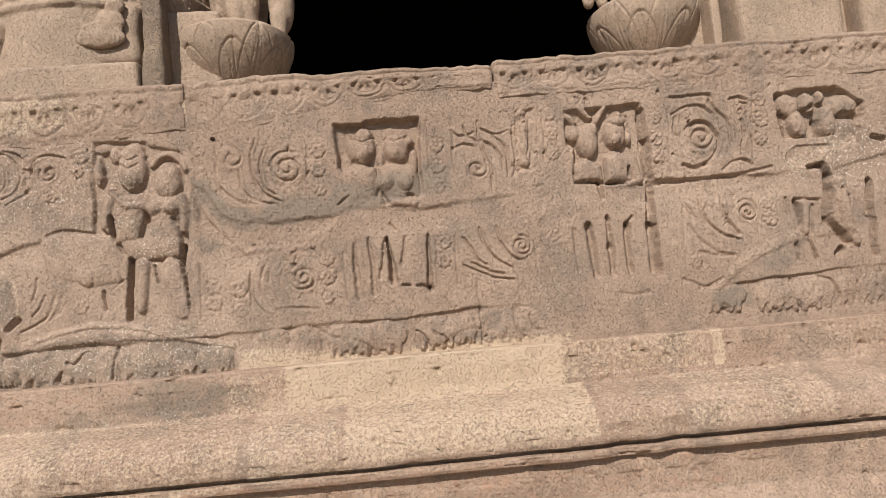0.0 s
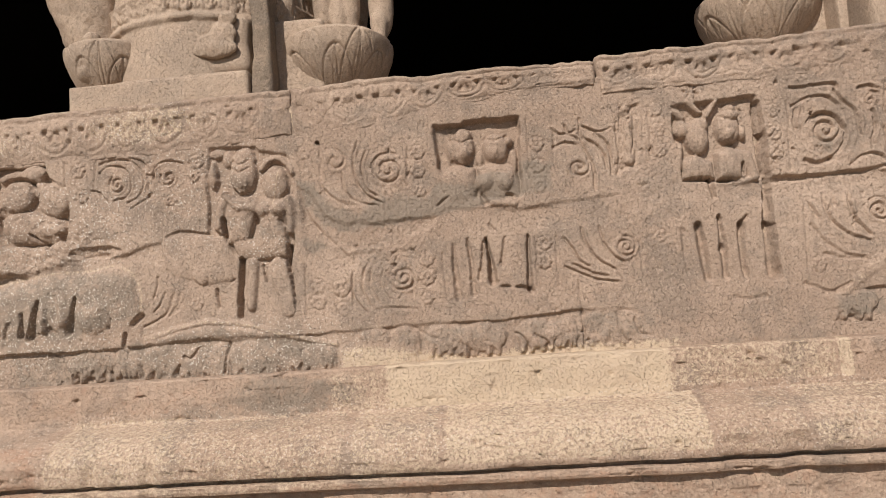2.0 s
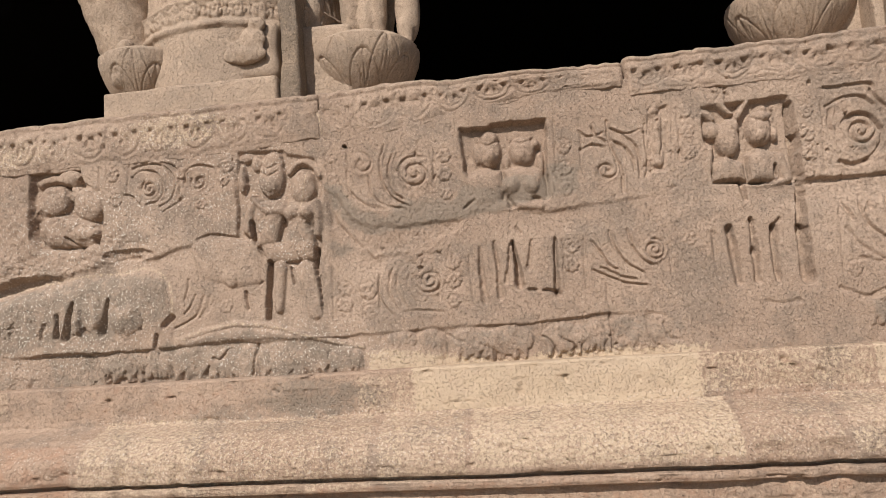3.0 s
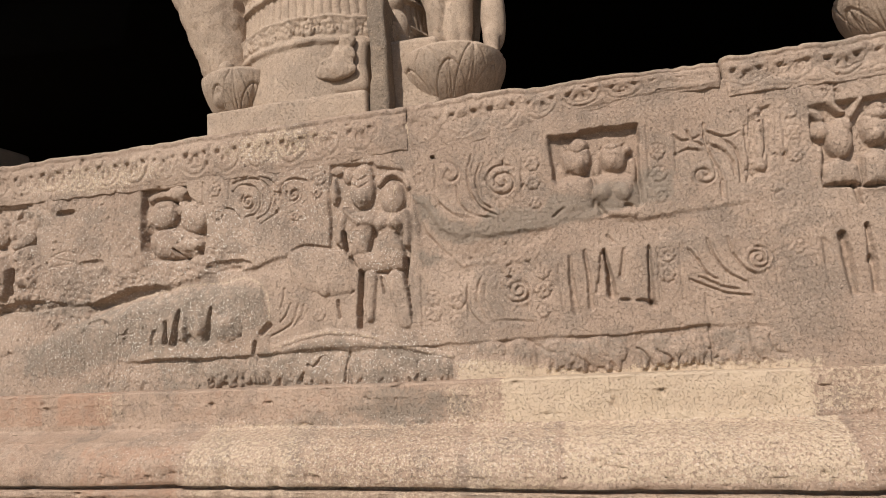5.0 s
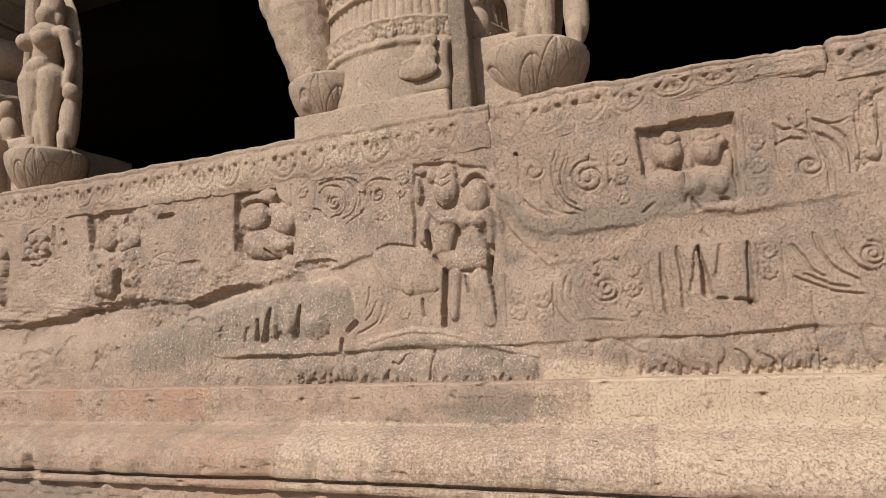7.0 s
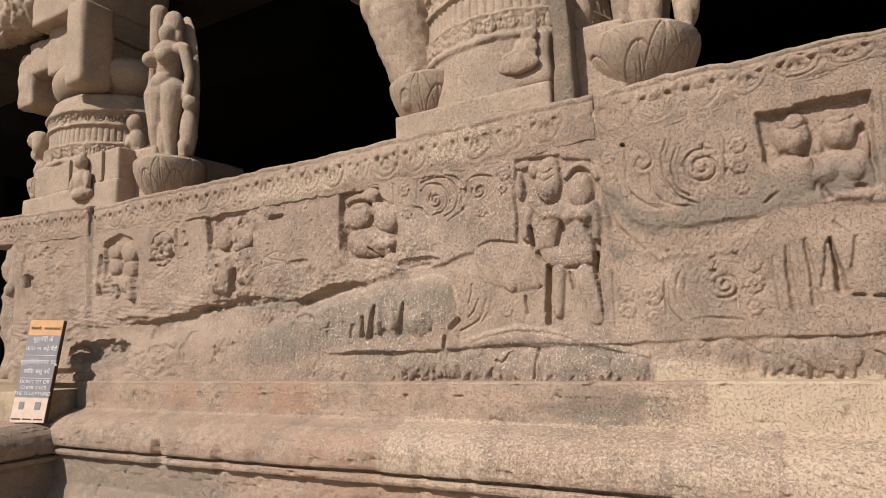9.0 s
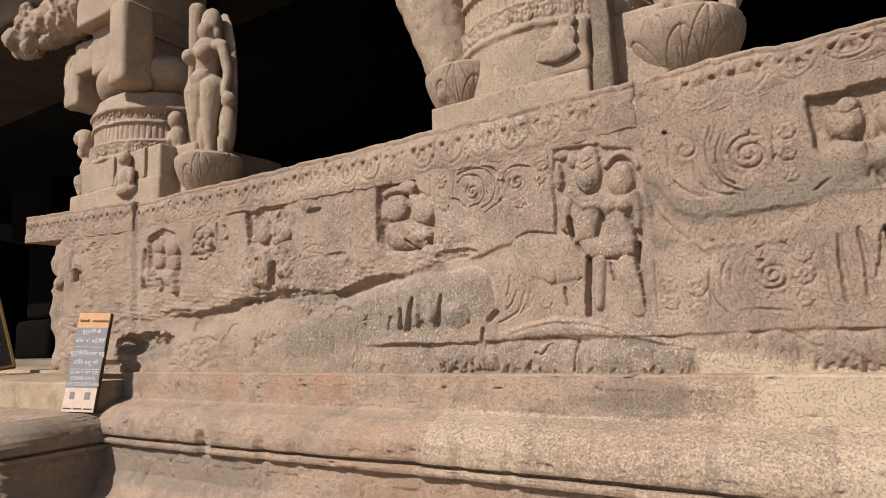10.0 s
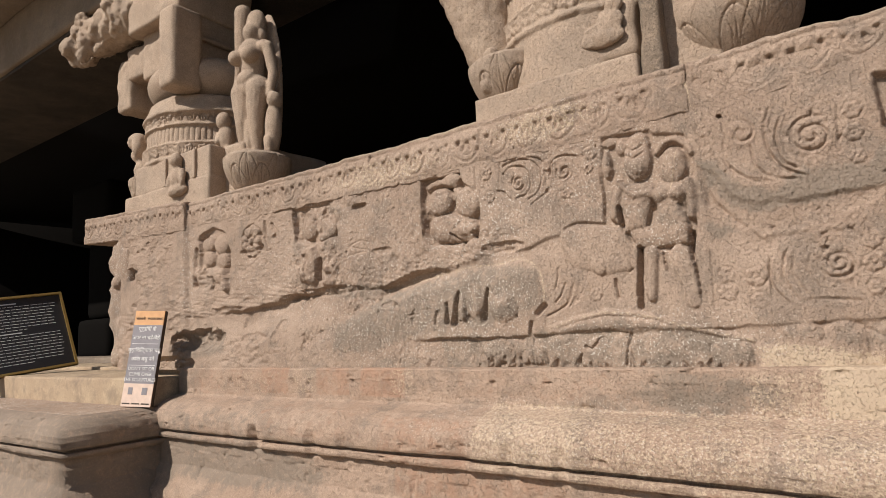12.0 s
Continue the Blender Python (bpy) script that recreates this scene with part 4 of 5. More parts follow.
broken = step(0.28, 0.36, X) * (1 - step(0.80, 0.86, X)) * (1 - step(1.37, 1.43, Z + rubble(face.h.shape, size, 0.1, 4, 73) * 0.05))
face.h = face.h * (1 - broken) + (0.002 + rubble(face.h.shape, size, 0.16, 4, 75) * 0.010) * broken
ramp_line = [bend(0.900, 1.377, 1.024, 1.460, 1.145, 1.507, 1.244, 1.523, 1.342, 1.527)]
face.carve([bend(0.791, 1.408, 0.819, 1.394, 0.862, 1.376, 0.898, 1.388, 0.922, 1.400), bend(0.582, 1.381, 0.618, 1.371, 0.675, 1.379)] + [bend(0.896, 1.377, 0.843, 1.374)], 0.007, 0.008)
face.carve(ramp_line, 0.020, -0.004)

# ---- worn block before the first pair, ridges and cracks ----
face.form([(-1.199, 1.708), (-1.146, 1.712), (-1.021, 1.691), (-0.980, 1.660), (-0.970, 1.539), (-1.046, 1.535), (-1.179, 1.573), (-1.206, 1.649)], 0.012, 0.080)
face.carve([bend(-1.183, 1.700, -1.136, 1.711, -1.059, 1.697, -1.014, 1.686)], 0.008, 0.010)
face.dome(-1.073, 1.574, 0.027, 0.040, 0.012, 0.0, 0.6, 0.006)
face.carve([bend(0.718, 1.722, 0.799, 1.722, 0.897, 1.727, 1.003, 1.731), bend(0.715, 1.732, 0.866, 1.728, 0.981, 1.731, 1.131, 1.753)], 0.006, 0.010)
face.carve([[(-0.756, 2.072), (-0.742, 2.020), (-0.737, 2.000)], bend(0.122, 1.460, 0.126, 1.391, 0.122, 1.271), bend(-2.200, 1.757, -2.071, 1.716, -2.004, 1.645, -1.975, 1.585), bend(-2.200, 1.757, -2.134, 1.775, -2.055, 1.755), bend(-2.193, 1.720, -2.119, 1.725, -2.056, 1.701)], 0.004, 0.004)

# ---- rough ground, pits and chips ----
face.h = erode(face.h, size, 141, 0.94, 1.0)
face.h += rubble(face.h.shape, size, 0.05, 4, 151, 0.6) * 0.008 * soften((face.own > 0).astype(float), 6) * step(-0.2, 0.3, rubble(face.h.shape, size, 0.3, 2, 161))
lost = (1 - step(-2.3, -1.5, X)) * step(0.0, 0.35, rubble(face.h.shape, size, 0.12, 4, 171, 0.6)) * (1 - inside)
face.h = face.h * (1 - 0.6 * lost) + rubble(face.h.shape, size, 0.06, 4, 181, 0.6) * 0.014 * lost
face.h += rubble(face.h.shape, size, 0.45, 3, 81) * 0.010
face.h += rubble(face.h.shape, size, 0.07, 4, 91, 0.5) * 0.0030
pitted = np.clip(0.6 + 1.6 * rubble(face.h.shape, size, 0.3, 3, 97), 0.1, 1.4)
face.h += rubble(face.h.shape, size, 0.016, 2, 95, 0.8) * 0.0020 * pitted
chips = np.clip(rubble(face.h.shape, size, 0.035, 4, 101, 0.6) - 0.50, 0, 1)
face.h -= chips * 0.03 * pitted
rough = step(-0.16, 0.0, below) * step(0.0, 0.02, -below + 0.02) * (1 - step(-1.45, -1.25, X))
layers = np.abs(np.sin((Z + 0.12 * X + rubble(face.h.shape, size, 0.2, 3, 113) * 0.05) * 130)) - 0.5
face.h += rough * (rubble(face.h.shape, size, 0.10, 5, 111, 0.6) * 0.024 + layers * 0.0022)
for cx, cz, rx, rz, d in ((-2.335, 1.572, 0.207, 0.024, 0.026), (-3.299, 1.387, 0.237, 0.062, 0.050), (-2.838, 1.385, 0.106, 0.031, 0.014), (-2.661, 1.398, 0.054, 0.067, 0.012), (-2.009, 1.720, 0.067, 0.019, 0.010), (-2.133, 1.925, 0.045, 0.012, 0.030), (-3.982, 1.793, 0.083, 0.039, 0.04), (-1.773, 1.783, 0.023, 0.077, 0.014), (-1.439, 1.667, 0.096, 0.021, 0.014), (-3.588, 1.260, 0.258, 0.047, 0.03), (-1.968, 1.493, 0.048, 0.018, 0.012), (-3.076, 1.528, 0.151, 0.023, 0.014), (-2.587, 1.562, 0.083, 0.015, 0.022),
                          (1.279, 1.780, 0.097, 0.038, 0.010), (1.343, 1.820, 0.078, 0.027, 0.010)):
    sl, x, z = face.window(cx - rx, cx + rx, cz - rz, cz + rz)
    q = ((x - cx) / rx) ** 2 + ((z - cz) / rz) ** 2 + rubble((z.size, x.size), (2 * rz, 2 * rx), 0.04, 4, int(abs(cx * 100))) * 0.9
    face.h[sl] -= d * np.clip(1 - q, 0, 1) ** 0.7
hole = face.window(-0.75, -0.60, 1.93, 2.0)
hx, hz = -0.674, 1.968
face.h[hole[0]] -= 0.03 * (np.hypot(hole[1] - hx, hole[2] - hz) < 0.006)
# a pier stands forward at the end of the wall
face.h += 0.020 * (1 - step(-3.440, -3.395, X + rubble(face.h.shape, size, 0.1, 4, 131) * 0.012 + 0 * Z))
# the wall turns in at its end
face.h -= 0.20 * (1 - step(-4.25, -4.13, X + rubble(face.h.shape, size, 0.15, 4, 121) * 0.08))

# ---- stains ----
for crust, s in (([(-0.752, 1.851), (-0.689, 1.834), (-0.655, 1.772), (-0.550, 1.723), (-0.491, 1.780), (-0.329, 1.759), (-0.289, 1.810), (-0.201, 1.788), (-0.057, 1.808), (-0.009, 1.858), (0.068, 1.833), (0.064, 1.747), (-0.062, 1.740), (-0.207, 1.709), (-0.315, 1.700), (-0.479, 1.680), (-0.590, 1.667), (-0.663, 1.692), (-0.715, 1.755)], 1.0),
                 ([(-0.750, 1.660), (-0.683, 1.664), (-0.644, 1.624), (-0.686, 1.606), (-0.749, 1.605)], 0.7),
                 ([(-0.169, 1.825), (-0.052, 1.826), (-0.043, 1.765), (-0.106, 1.753), (-0.166, 1.771)], 0.9),
                 ([(-1.019, 1.756), (-0.886, 1.732), (-0.774, 1.699), (-0.773, 1.653), (-0.908, 1.672), (-1.001, 1.726)], 0.55),
                 ([(-1.230, 1.859), (-1.054, 1.862), (-1.039, 1.739), (-1.213, 1.743)], 0.35),
                 ([(-2.752, 2.097), (-2.199, 1.880), (-1.829, 1.847), (-1.798, 1.923), (-2.199, 1.929)], 0.35),
                 ([(-2.268, 1.429), (-2.012, 1.530), (-1.835, 1.569), (-1.617, 1.593), (-1.370, 1.604), (-1.289, 1.569), (-1.291, 1.451), (-1.475, 1.388), (-1.784, 1.376), (-2.077, 1.303), (-2.301, 1.306)], 0.72),
                 ([(-2.301, 1.595), (-2.011, 1.588), (-1.893, 1.557), (-2.137, 1.525), (-2.405, 1.552)], 0.7),
                 ([(-2.077, 1.281), (-1.842, 1.301), (-1.789, 1.215), (-2.078, 1.202)], 0.6),
                 ([(-3.496, 1.435), (-3.117, 1.438), (-3.068, 1.314), (-3.439, 1.289)], 0.8),
                 ([(-1.755, 1.407), (-1.359, 1.360), (-1.243, 1.375), (-1.051, 1.402), (-0.828, 1.363), (-0.637, 1.319), (-0.635, 1.248), (-0.871, 1.230), (-1.247, 1.212), (-1.715, 1.238)], 0.62),
                 ([(-0.608, 1.352), (-0.250, 1.355), (0.215, 1.364), (0.347, 1.342), (0.307, 1.273), (-0.222, 1.267), (-0.574, 1.311)], 0.42),
                 ([(-0.486, 1.576), (-0.376, 1.586), (-0.369, 1.425), (-0.567, 1.430)], 0.25),
                 ([(0.861, 1.369), (1.014, 1.378), (1.032, 1.294), (0.891, 1.301)], 0.75), ([(1.059, 1.504), (1.204, 1.511), (1.211, 1.418), (1.037, 1.413)], 0.5),
                 ([(0.853, 1.858), (0.937, 1.842), (0.911, 1.787), (0.865, 1.800)], 0.6), ([(1.249, 1.994), (1.389, 2.005), (1.439, 1.933), (1.351, 1.871), (1.258, 1.916)], 0.6)):
    face.tint(0, crust, s)
for wash, s in (([(-0.633, 1.297), (-0.574, 1.311), (-0.223, 1.255), (0.021, 1.274), (0.406, 1.270), (0.399, 1.204), (-0.633, 1.230)], 0.75), ([(1.159, 1.760), (1.308, 1.845), (1.445, 1.836), (1.439, 1.794), (1.190, 1.701)], 0.42)):
    face.tint(1, wash, s)
face.carve_tint(1, [bend(-1.952, 1.554, -1.835, 1.580, -1.617, 1.604, -1.466, 1.607, -1.370, 1.618, -1.302, 1.582, -1.280, 1.529, -1.284, 1.450)], 0.010, 0.50)
face.carve_tint(1, mound, 0.008, 0.45)
face.carve_tint(1, ramp_line, 0.020, 0.35)
face.carve_tint(1, [bend(-0.759, 2.092, -0.749, 2.034, -0.737, 1.995)], 0.006, 0.6)
face.carve_tint(1, [bend(-0.799, 1.896, -0.814, 1.823, -0.827, 1.777)], 0.003, 0.7)
for cx, cz, rx, rz, s in ((-0.85, 1.63, 0.08, 0.05, 0.9), (-1.65, 1.45, 0.35, 0.14, 1.0), (-1.58, 1.76, 0.3, 0.14, 0.9), (-0.95, 1.32, 0.35, 0.09, 0.75), (1.40, 1.78, 0.2, 0.1, 1.0), (-3.4, 1.75, 0.06, 0.25, 0.8), (-2.3, 1.7, 0.7, 0.25, 0.6), (-1.1, 1.85, 0.3, 0.2, 0.5), (-2.0, 1.45, 0.4, 0.2, 0.6)):
    face.blot(3, cx, cz, rx, rz, s)

points = np.stack([np.broadcast_to(X, face.h.shape), WALL_Y - face.h, np.broadcast_to(Z, face.h.shape)], -1)
normals = sheet_normals(points)
if normals[100, 500, 1] > 0:
    normals = -normals
quad_own = face.own[:-1, :-1]
for key in range(len(face.names)):
    chosen = quad_own == key
    if not chosen.any():
        continue
    name, label = face.names[key] or ("wall_face", "rough brown stone face with grey crust")
    sheet(name, points, WALL, parapet, label, face.stain, chosen, normals)


# ---- coping ----
def coping(x0, x1, seed, top0, top1, motifs, ragged=0.004, fine=0.0035, lean=0.0):
    """A long coping stone with a row of hanging flower motifs on its face."""
    cx = np.arange(x0, x1 + fine / 2, fine)
    rows = 46
    cz = np.linspace(0, 0.15, rows)
    r = Relief(cx, cz)
    r.h += 0.0
    for n in range(int((x1 - x0) / motifs)):
        mx = x0 + motifs * (n + 0.5)
        wear = 0.85 + 0.3 * math.sin(n * 2.3 + seed) - 0.55 * (0.0 < mx < 0.24)
        if wear < 0.15:
            continue
        r.cut = np.zeros(r.h.shape)
        r.carve([arc(mx, 0.085, 0.058, 185, 355)], 0.005, 0.005 * wear)
        r.carve([arc(mx, 0.085, 0.036, 190, 350)], 0.004, 0.004 * wear)
        r.dome(mx, 0.105, 0.020, 0.016, 0.006 * wear)
        for side in (-1, 1):
            r.carve([[(mx + side * 0.030, 0.112), (mx + side * 0.038, 0.092)]], 0.008, 0.015 * wear)
            r.carve([[(mx + side * 0.010, 0.080), (mx + side * 0.014, 0.066)]], 0.006, 0.010 * wear)
            r.dome(mx + side * 0.040, 0.112, 0.018, 0.012, 0.005 * wear)
        r.carve([[(mx + motifs / 2, 0.12), (mx + motifs / 2, 0.06)]], 0.004, 0.004 * wear)
    r.carve([[(x0, 0.136), (x1, 0.136)]], 0.006, 0.004)
    r.carve([[(x0, 0.012), (x1, 0.012)]], 0.006, 0.001)
    size = (0.15, x1 - x0)
    r.h = erode(r.h, size, seed + 21, 0.95, 0.9)
    r.h += rubble(r.h.shape, size, 0.05, 4, seed, 0.55) * 0.006 + rubble(r.h.shape, size, 0.4, 2, seed + 9) * 0.010
    r.h -= np.clip(rubble(r.h.shape, size, 0.03, 3, seed + 5) - 0.40, 0, 1) * 0.03
    for bx, bz, rx, rz, s in ((-1.25, 0.09, 0.22, 0.06, 0.55), (-2.0, 0.06, 0.35, 0.06, 0.5), (-2.9, 0.05, 0.3, 0.06, 0.3)):
        r.blot(1, bx, bz, rx, rz, s * 1.0)
        r.blot(3, bx, bz, rx, rz, s)
    t = np.linspace(0, 1, len(cx))
    top = top0 + (top1 - top0) * t + lattice((1, len(cx)), (1, (x1 - x0) / 0.10), seed + 3)[0] * ragged * 2 + lattice((1, len(cx)), (1, (x1 - x0) / 0.025), seed + 4)[0] * ragged
    low = np.interp(cx, [-3.42, -1.63, -1.09, -0.78, -0.757, -0.70, -0.61, -0.5, -0.38, -0.27, -0.18, 0.09, 0.235, 0.24, 2.6],
                    [1.985, 1.978, 1.984, 2.005, 2.000, 1.991, 1.992, 2.009, 2.023, 2.040, 2.058, 2.080, 2.076, 2.045, 2.06])
    low = low + lean * (x1 - cx) + lattice((1, len(cx)), (1, (x1 - x0) / 0.03), seed + 6)[0] * 0.008
    zz = low[None] + (cz[:, None] / 0.15) * (top - low)[None]
    end = np.maximum(1 - step(0, 0.012, cx - x0), 1 - step(0, 0.012, x1 - cx))[None] * (0.004 + 0.008 * (x1 > 0))
    forward = 0.026 * (x1 < -3)
    yy = 1.8945 - r.h + end - forward + 0.005 * (1 - step(0.0, 0.035, cz))[:, None]
    front = np.stack([np.broadcast_to(cx, zz.shape), yy, zz], -1)
    stain = r.stain
    # the stone rounds over into its top and turns under at its foot
    def strip(y, dz, ref):
        return np.stack([cx, np.full(len(cx), 0.0) + ref[:, 1] * 0 + y, ref[:, 2] + dz], -1)
    last, first = front[-1], front[0]
    over = [np.stack([cx, last[:, 1] + a, last[:, 2] + b], -1) for a, b in ((0.004, 0.006), (0.012, 0.010), (0.03, 0.012), (0.1, 0.010))] + [strip(2.40, 0.004, last), strip(2.40, -0.14, last)]
    under = [strip(2.40, 0.0, first), strip(1.96, 0.0, first), np.stack([cx, first[:, 1] + 0.006, first[:, 2] - 0.003], -1)]
    pts = np.concatenate([np.stack(under), front, np.stack(over)], 0)
    stain = np.concatenate([stain[:1]] * 3 + [stain] + [stain[-1:]] * 6, 0)
    ends = []
    for col in (0, -1):
        mid = pts[:, col].mean(0)
        ends.append(np.repeat(mid[None] * 0 + pts[:, col:col + 1 or None].mean(0, keepdims=True), len(pts), 0).reshape(len(pts), 1, 3))
    pts = np.concatenate([ends[0], pts, ends[1]], 1)
    stain = np.concatenate([stain[:, :1], stain, stain[:, -1:]], 1)
    return pts, stain


for x0, x1, seed, t0, t1, ragged in ((-4.58, -3.424, 191, 2.195, 2.140, 0.006), (-3.42, -0.757, 201, 2.128, 2.148, 0.004), (-0.7565, 0.232, 231, 2.152, 2.150, 0.006), (0.238, 2.6, 261, 2.160, 2.20, 0.005)):
    pts, stain = coping(x0, x1, seed, t0, t1, 0.128, ragged, 0.0035, 0.048 if x1 < -3 else 0.0)
    stone_top = sheet("coping_stone", pts, WALL, None, "", stain)
    stone_top.parent = parapet
    tagged(stone_top, "long coping stone with a worn row of hanging flowers")


# ---- plinth mouldings ----
# how far each line stands out from the wall face, and its height
PROFILE = [(-0.03, 1.246), (0.026, 1.244), (0.034, 1.238), (0.037, 1.20), (0.037, 1.14), (0.040, 1.116), (0.052, 1.108), (0.080, 1.100), (0.120, 1.088), (0.150, 1.072), (0.175, 1.050), (0.190, 1.022),
           (0.195, 0.995), (0.194, 0.972), (0.190, 0.962), (0.170, 0.958), (0.160, 0.956), (0.160, 0.949), (0.180, 0.946), (0.187, 0.943), (0.188, 0.932), (0.184, 0.922), (0.165, 0.918), (0.158, 0.912), (0.158, 0.87), (0.160, 0.80),
           (0.164, 0.79), (0.175, 0.78), (0.185, 0.755), (0.195, 0.72), (0.205, 0.71), (0.22, 0.705), (0.235, 0.69), (0.25, 0.62), (0.265, 0.50), (0.28, 0.30), (0.28, 0.0)]


def profile_rows(n):
    d, z = np.array(PROFILE).T
    along = np.r_[0, np.cumsum(np.hypot(np.diff(d), np.diff(z)))]
    t = np.sort(np.r_[np.linspace(0, along[26], n), np.linspace(along[26], along[-1], n // 4)[1:], along[1:26]])
    return np.interp(t, along, d), np.interp(t, along, z), t


def moulding(name, path, seed, parent, label, stains=(), fine=0.006, drop=0.0, start=0):
    """Sweeps the plinth profile along straight runs of a path that turn at right angles; it stands out to the path's right."""
    d, z, along = profile_rows(110)
    if start:
        keep = along >= start
        d, z, along = d[keep], z[keep], along[keep]
    cols, outs, dist, total = [], [], [], 0.0
    for n, (a, b) in enumerate(zip(path, path[1:])):
        a, b = Vector(a), Vector(b)
        run = (b - a).normalized()
        out = Vector((-run.y, run.x)) * -1
        count = max(2, int((b - a).length / fine))
        for i in range(count + (n == len(path) - 2)):
            p = a + (b - a) * (i / count)
            o = out
            if i == 0 and n > 0:
                before = (a - Vector(path[n - 1])).normalized()
                o = out + Vector((before.y, -before.x))
            cols.append(p)
            outs.append(o)
            dist.append(total + (b - a).length * i / count)
        total += (b - a).length
    px, py = np.array([c.x for c in cols]), np.array([c.y for c in cols])
    ox, oy = np.array([o.x for o in outs]), np.array([o.y for o in outs])
    shape = (len(d), len(px))
    size = (1.2, total)
    wob = rubble(shape, size, 0.5, 3, seed) * 0.010 + rubble(shape, size, 0.07, 4, seed + 5, 0.55) * 0.0055
    wob -= np.clip(rubble(shape, size, 0.05, 4, seed + 8, 0.6) - 0.45, 0, 1) * 0.04
    lipz = step(0.90, 0.93, z)[:, None] * (1 - step(0.985, 1.03, z))[:, None]
    bites = np.clip(lattice((1, len(px)), (1, total / 0.09), seed + 11) + lattice((1, len(px)), (1, total / 0.35), seed + 12) - 0.42, 0, 1)
    dd = d[:, None] + wob - lipz * bites * 0.10
    zz = z[:, None] + rubble(shape, size, 0.6, 3, seed + 15) * 0.006 - drop
    pts = np.stack([px[None] + ox[None] * dd, py[None] + oy[None] * dd, zz], -1)
    stain = np.zeros((*shape, 4))
    sx, sz = np.broadcast_to(pts[..., 0], shape), np.broadcast_to(pts[..., 2], shape)
    for ch, cx, cz, rx, rz, s in stains:
        q = np.sqrt(((sx - cx) / rx) ** 2 + ((sz - cz) / rz) ** 2) if ch in (0, 3) else np.maximum(np.abs(sx - cx) / rx, np.abs(sz - cz) / rz)
        stain[..., ch] = np.maximum(stain[..., ch], s * (1 - step(0.92 - 0.2 * (ch == 0), 1.06 + 0.2 * (ch == 0), q)))
    return sheet(name, pts, PLINTH, parent, label, stain)


plinth = empty("wall_plinth", (0, 0, 0), "moulded stone plinth with flaking lime wash and ochre", "plinth", kind="structure")
STAINS = [(1, -0.06, 1.19, 0.435, 0.075, 0.95), (1, -0.58, 1.175, 0.085, 0.06, 0.46), (1, 0.60, 1.19, 0.24, 0.06, 0.50), (1, 0.86, 1.19, 0.02, 0.06, 0.75), (1, -0.02, 1.05, 0.30, 0.075, 0.62), (1, 0.34, 1.05, 0.075, 0.07, 0.66), (1, 0.55, 1.045, 0.12, 0.07, 0.40), (1, 0.9, 1.05, 0.22, 0.07, 0.50), (1, 1.5, 1.05, 0.36, 0.2, 0.36),
          (1, -0.45, 1.03, 0.13, 0.09, 0.50), (1, -0.87, 1.02, 0.28, 0.10, 0.46), (1, -1.30, 1.03, 0.19, 0.10, 0.54), (1, -1.9, 1.19, 0.06, 0.05, 0.40), (1, -2.45, 1.19, 0.08, 0.05, 0.36), (1, -2.9, 1.18, 0.22, 0.05, 0.30), (1, 0.2, 0.85, 0.8, 0.06, 0.25),
          (2, -2.0, 1.19, 0.12, 0.06, 0.80), (2, -2.28, 1.19, 0.10, 0.06, 0.62), (2, -2.66, 1.19, 0.10, 0.06, 0.66), (2, -1.3, 1.19, 0.34, 0.05, 0.30), (2, -1.7, 1.0, 0.20, 0.08, 0.55), (2, -1.5, 0.86, 0.35, 0.06, 0.62), (2, -2.3, 1.04, 0.32, 0.06, 0.40), (2, 0.55, 0.87, 0.3, 0.06, 0.42), (2, -3.0, 1.18, 0.3, 0.06, 0.4), (2, -0.3, 0.86, 0.6, 0.08, 0.45),
          (0, -0.80, 1.17, 0.22, 0.06, 0.75), (0, -1.0, 1.14, 0.14, 0.03, 0.6), (0, -3.40, 1.17, 0.05, 0.07, 0.95), (0, -2.9, 0.84, 0.75, 0.10, 0.85), (0, -3.3, 0.85, 0.4, 0.12, 0.8), (0, -3.2, 1.0, 0.35, 0.05, 0.5), (0, -2.8, 1.02, 0.4, 0.05, 0.45), (0, -2.2, 1.05, 0.3, 0.03, 0.4),
          (3, -1.0, 1.06, 0.8, 0.1, 0.35), (3, 0.5, 1.05, 0.8, 0.1, 0.25)]
moulding("plinth_moulding", [(-3.44, WALL_Y), (2.2, WALL_Y)], 301, plinth, "rounded stone base moulding with a chipped lower lip", STAINS)


# ---- steps at the entrance ----
block = empty("entrance_step", (-4.2, 1.5, 0), "dark worn stone step block beside the entrance", "step")
GREY = [(0, -4.5, 1.0, 2.5, 0.5, 0.80)]
SKIP = profile_rows(110)[2][np.searchsorted(-profile_rows(110)[1], -1.10)]
moulding("step_moulding", [(-9.0, 1.45), (-3.55, 1.45), (-3.55, 1.95)], 351, block, "rounded dark stone nosing over recessed bands", GREY, 0.008, 0.035, SKIP)
part("step_top", box(bmesh.new(), -9.0, -3.475, 1.375, 2.3, 0.3, 1.0635, 0.002), PLINTH, block, "worn grey tread")
threshold = empty("threshold", (-6, 2.3, 0), "cream limewashed threshold and floor of the entrance", "floor", kind="structure")
CREAM = stone("limewashed_threshold", (0.52, 0.40, 0.27), (0.42, 0.31, 0.21), specks=0.1)
part("riser", box(bmesh.new(), -9.0, -3.47, 1.70, 2.36, 0.9, 1.205, 0.014), CREAM, threshold)
part("tread", box(bmesh.new(), -9.0, -4.12, 2.3, 2.8, 1.0, 1.225, 0.008), CREAM, threshold)
part("sill", box(bmesh.new(), -9.0, -4.4, 2.9, 3.4, 1.0, 1.27, 0.01), EAVE, threshold)

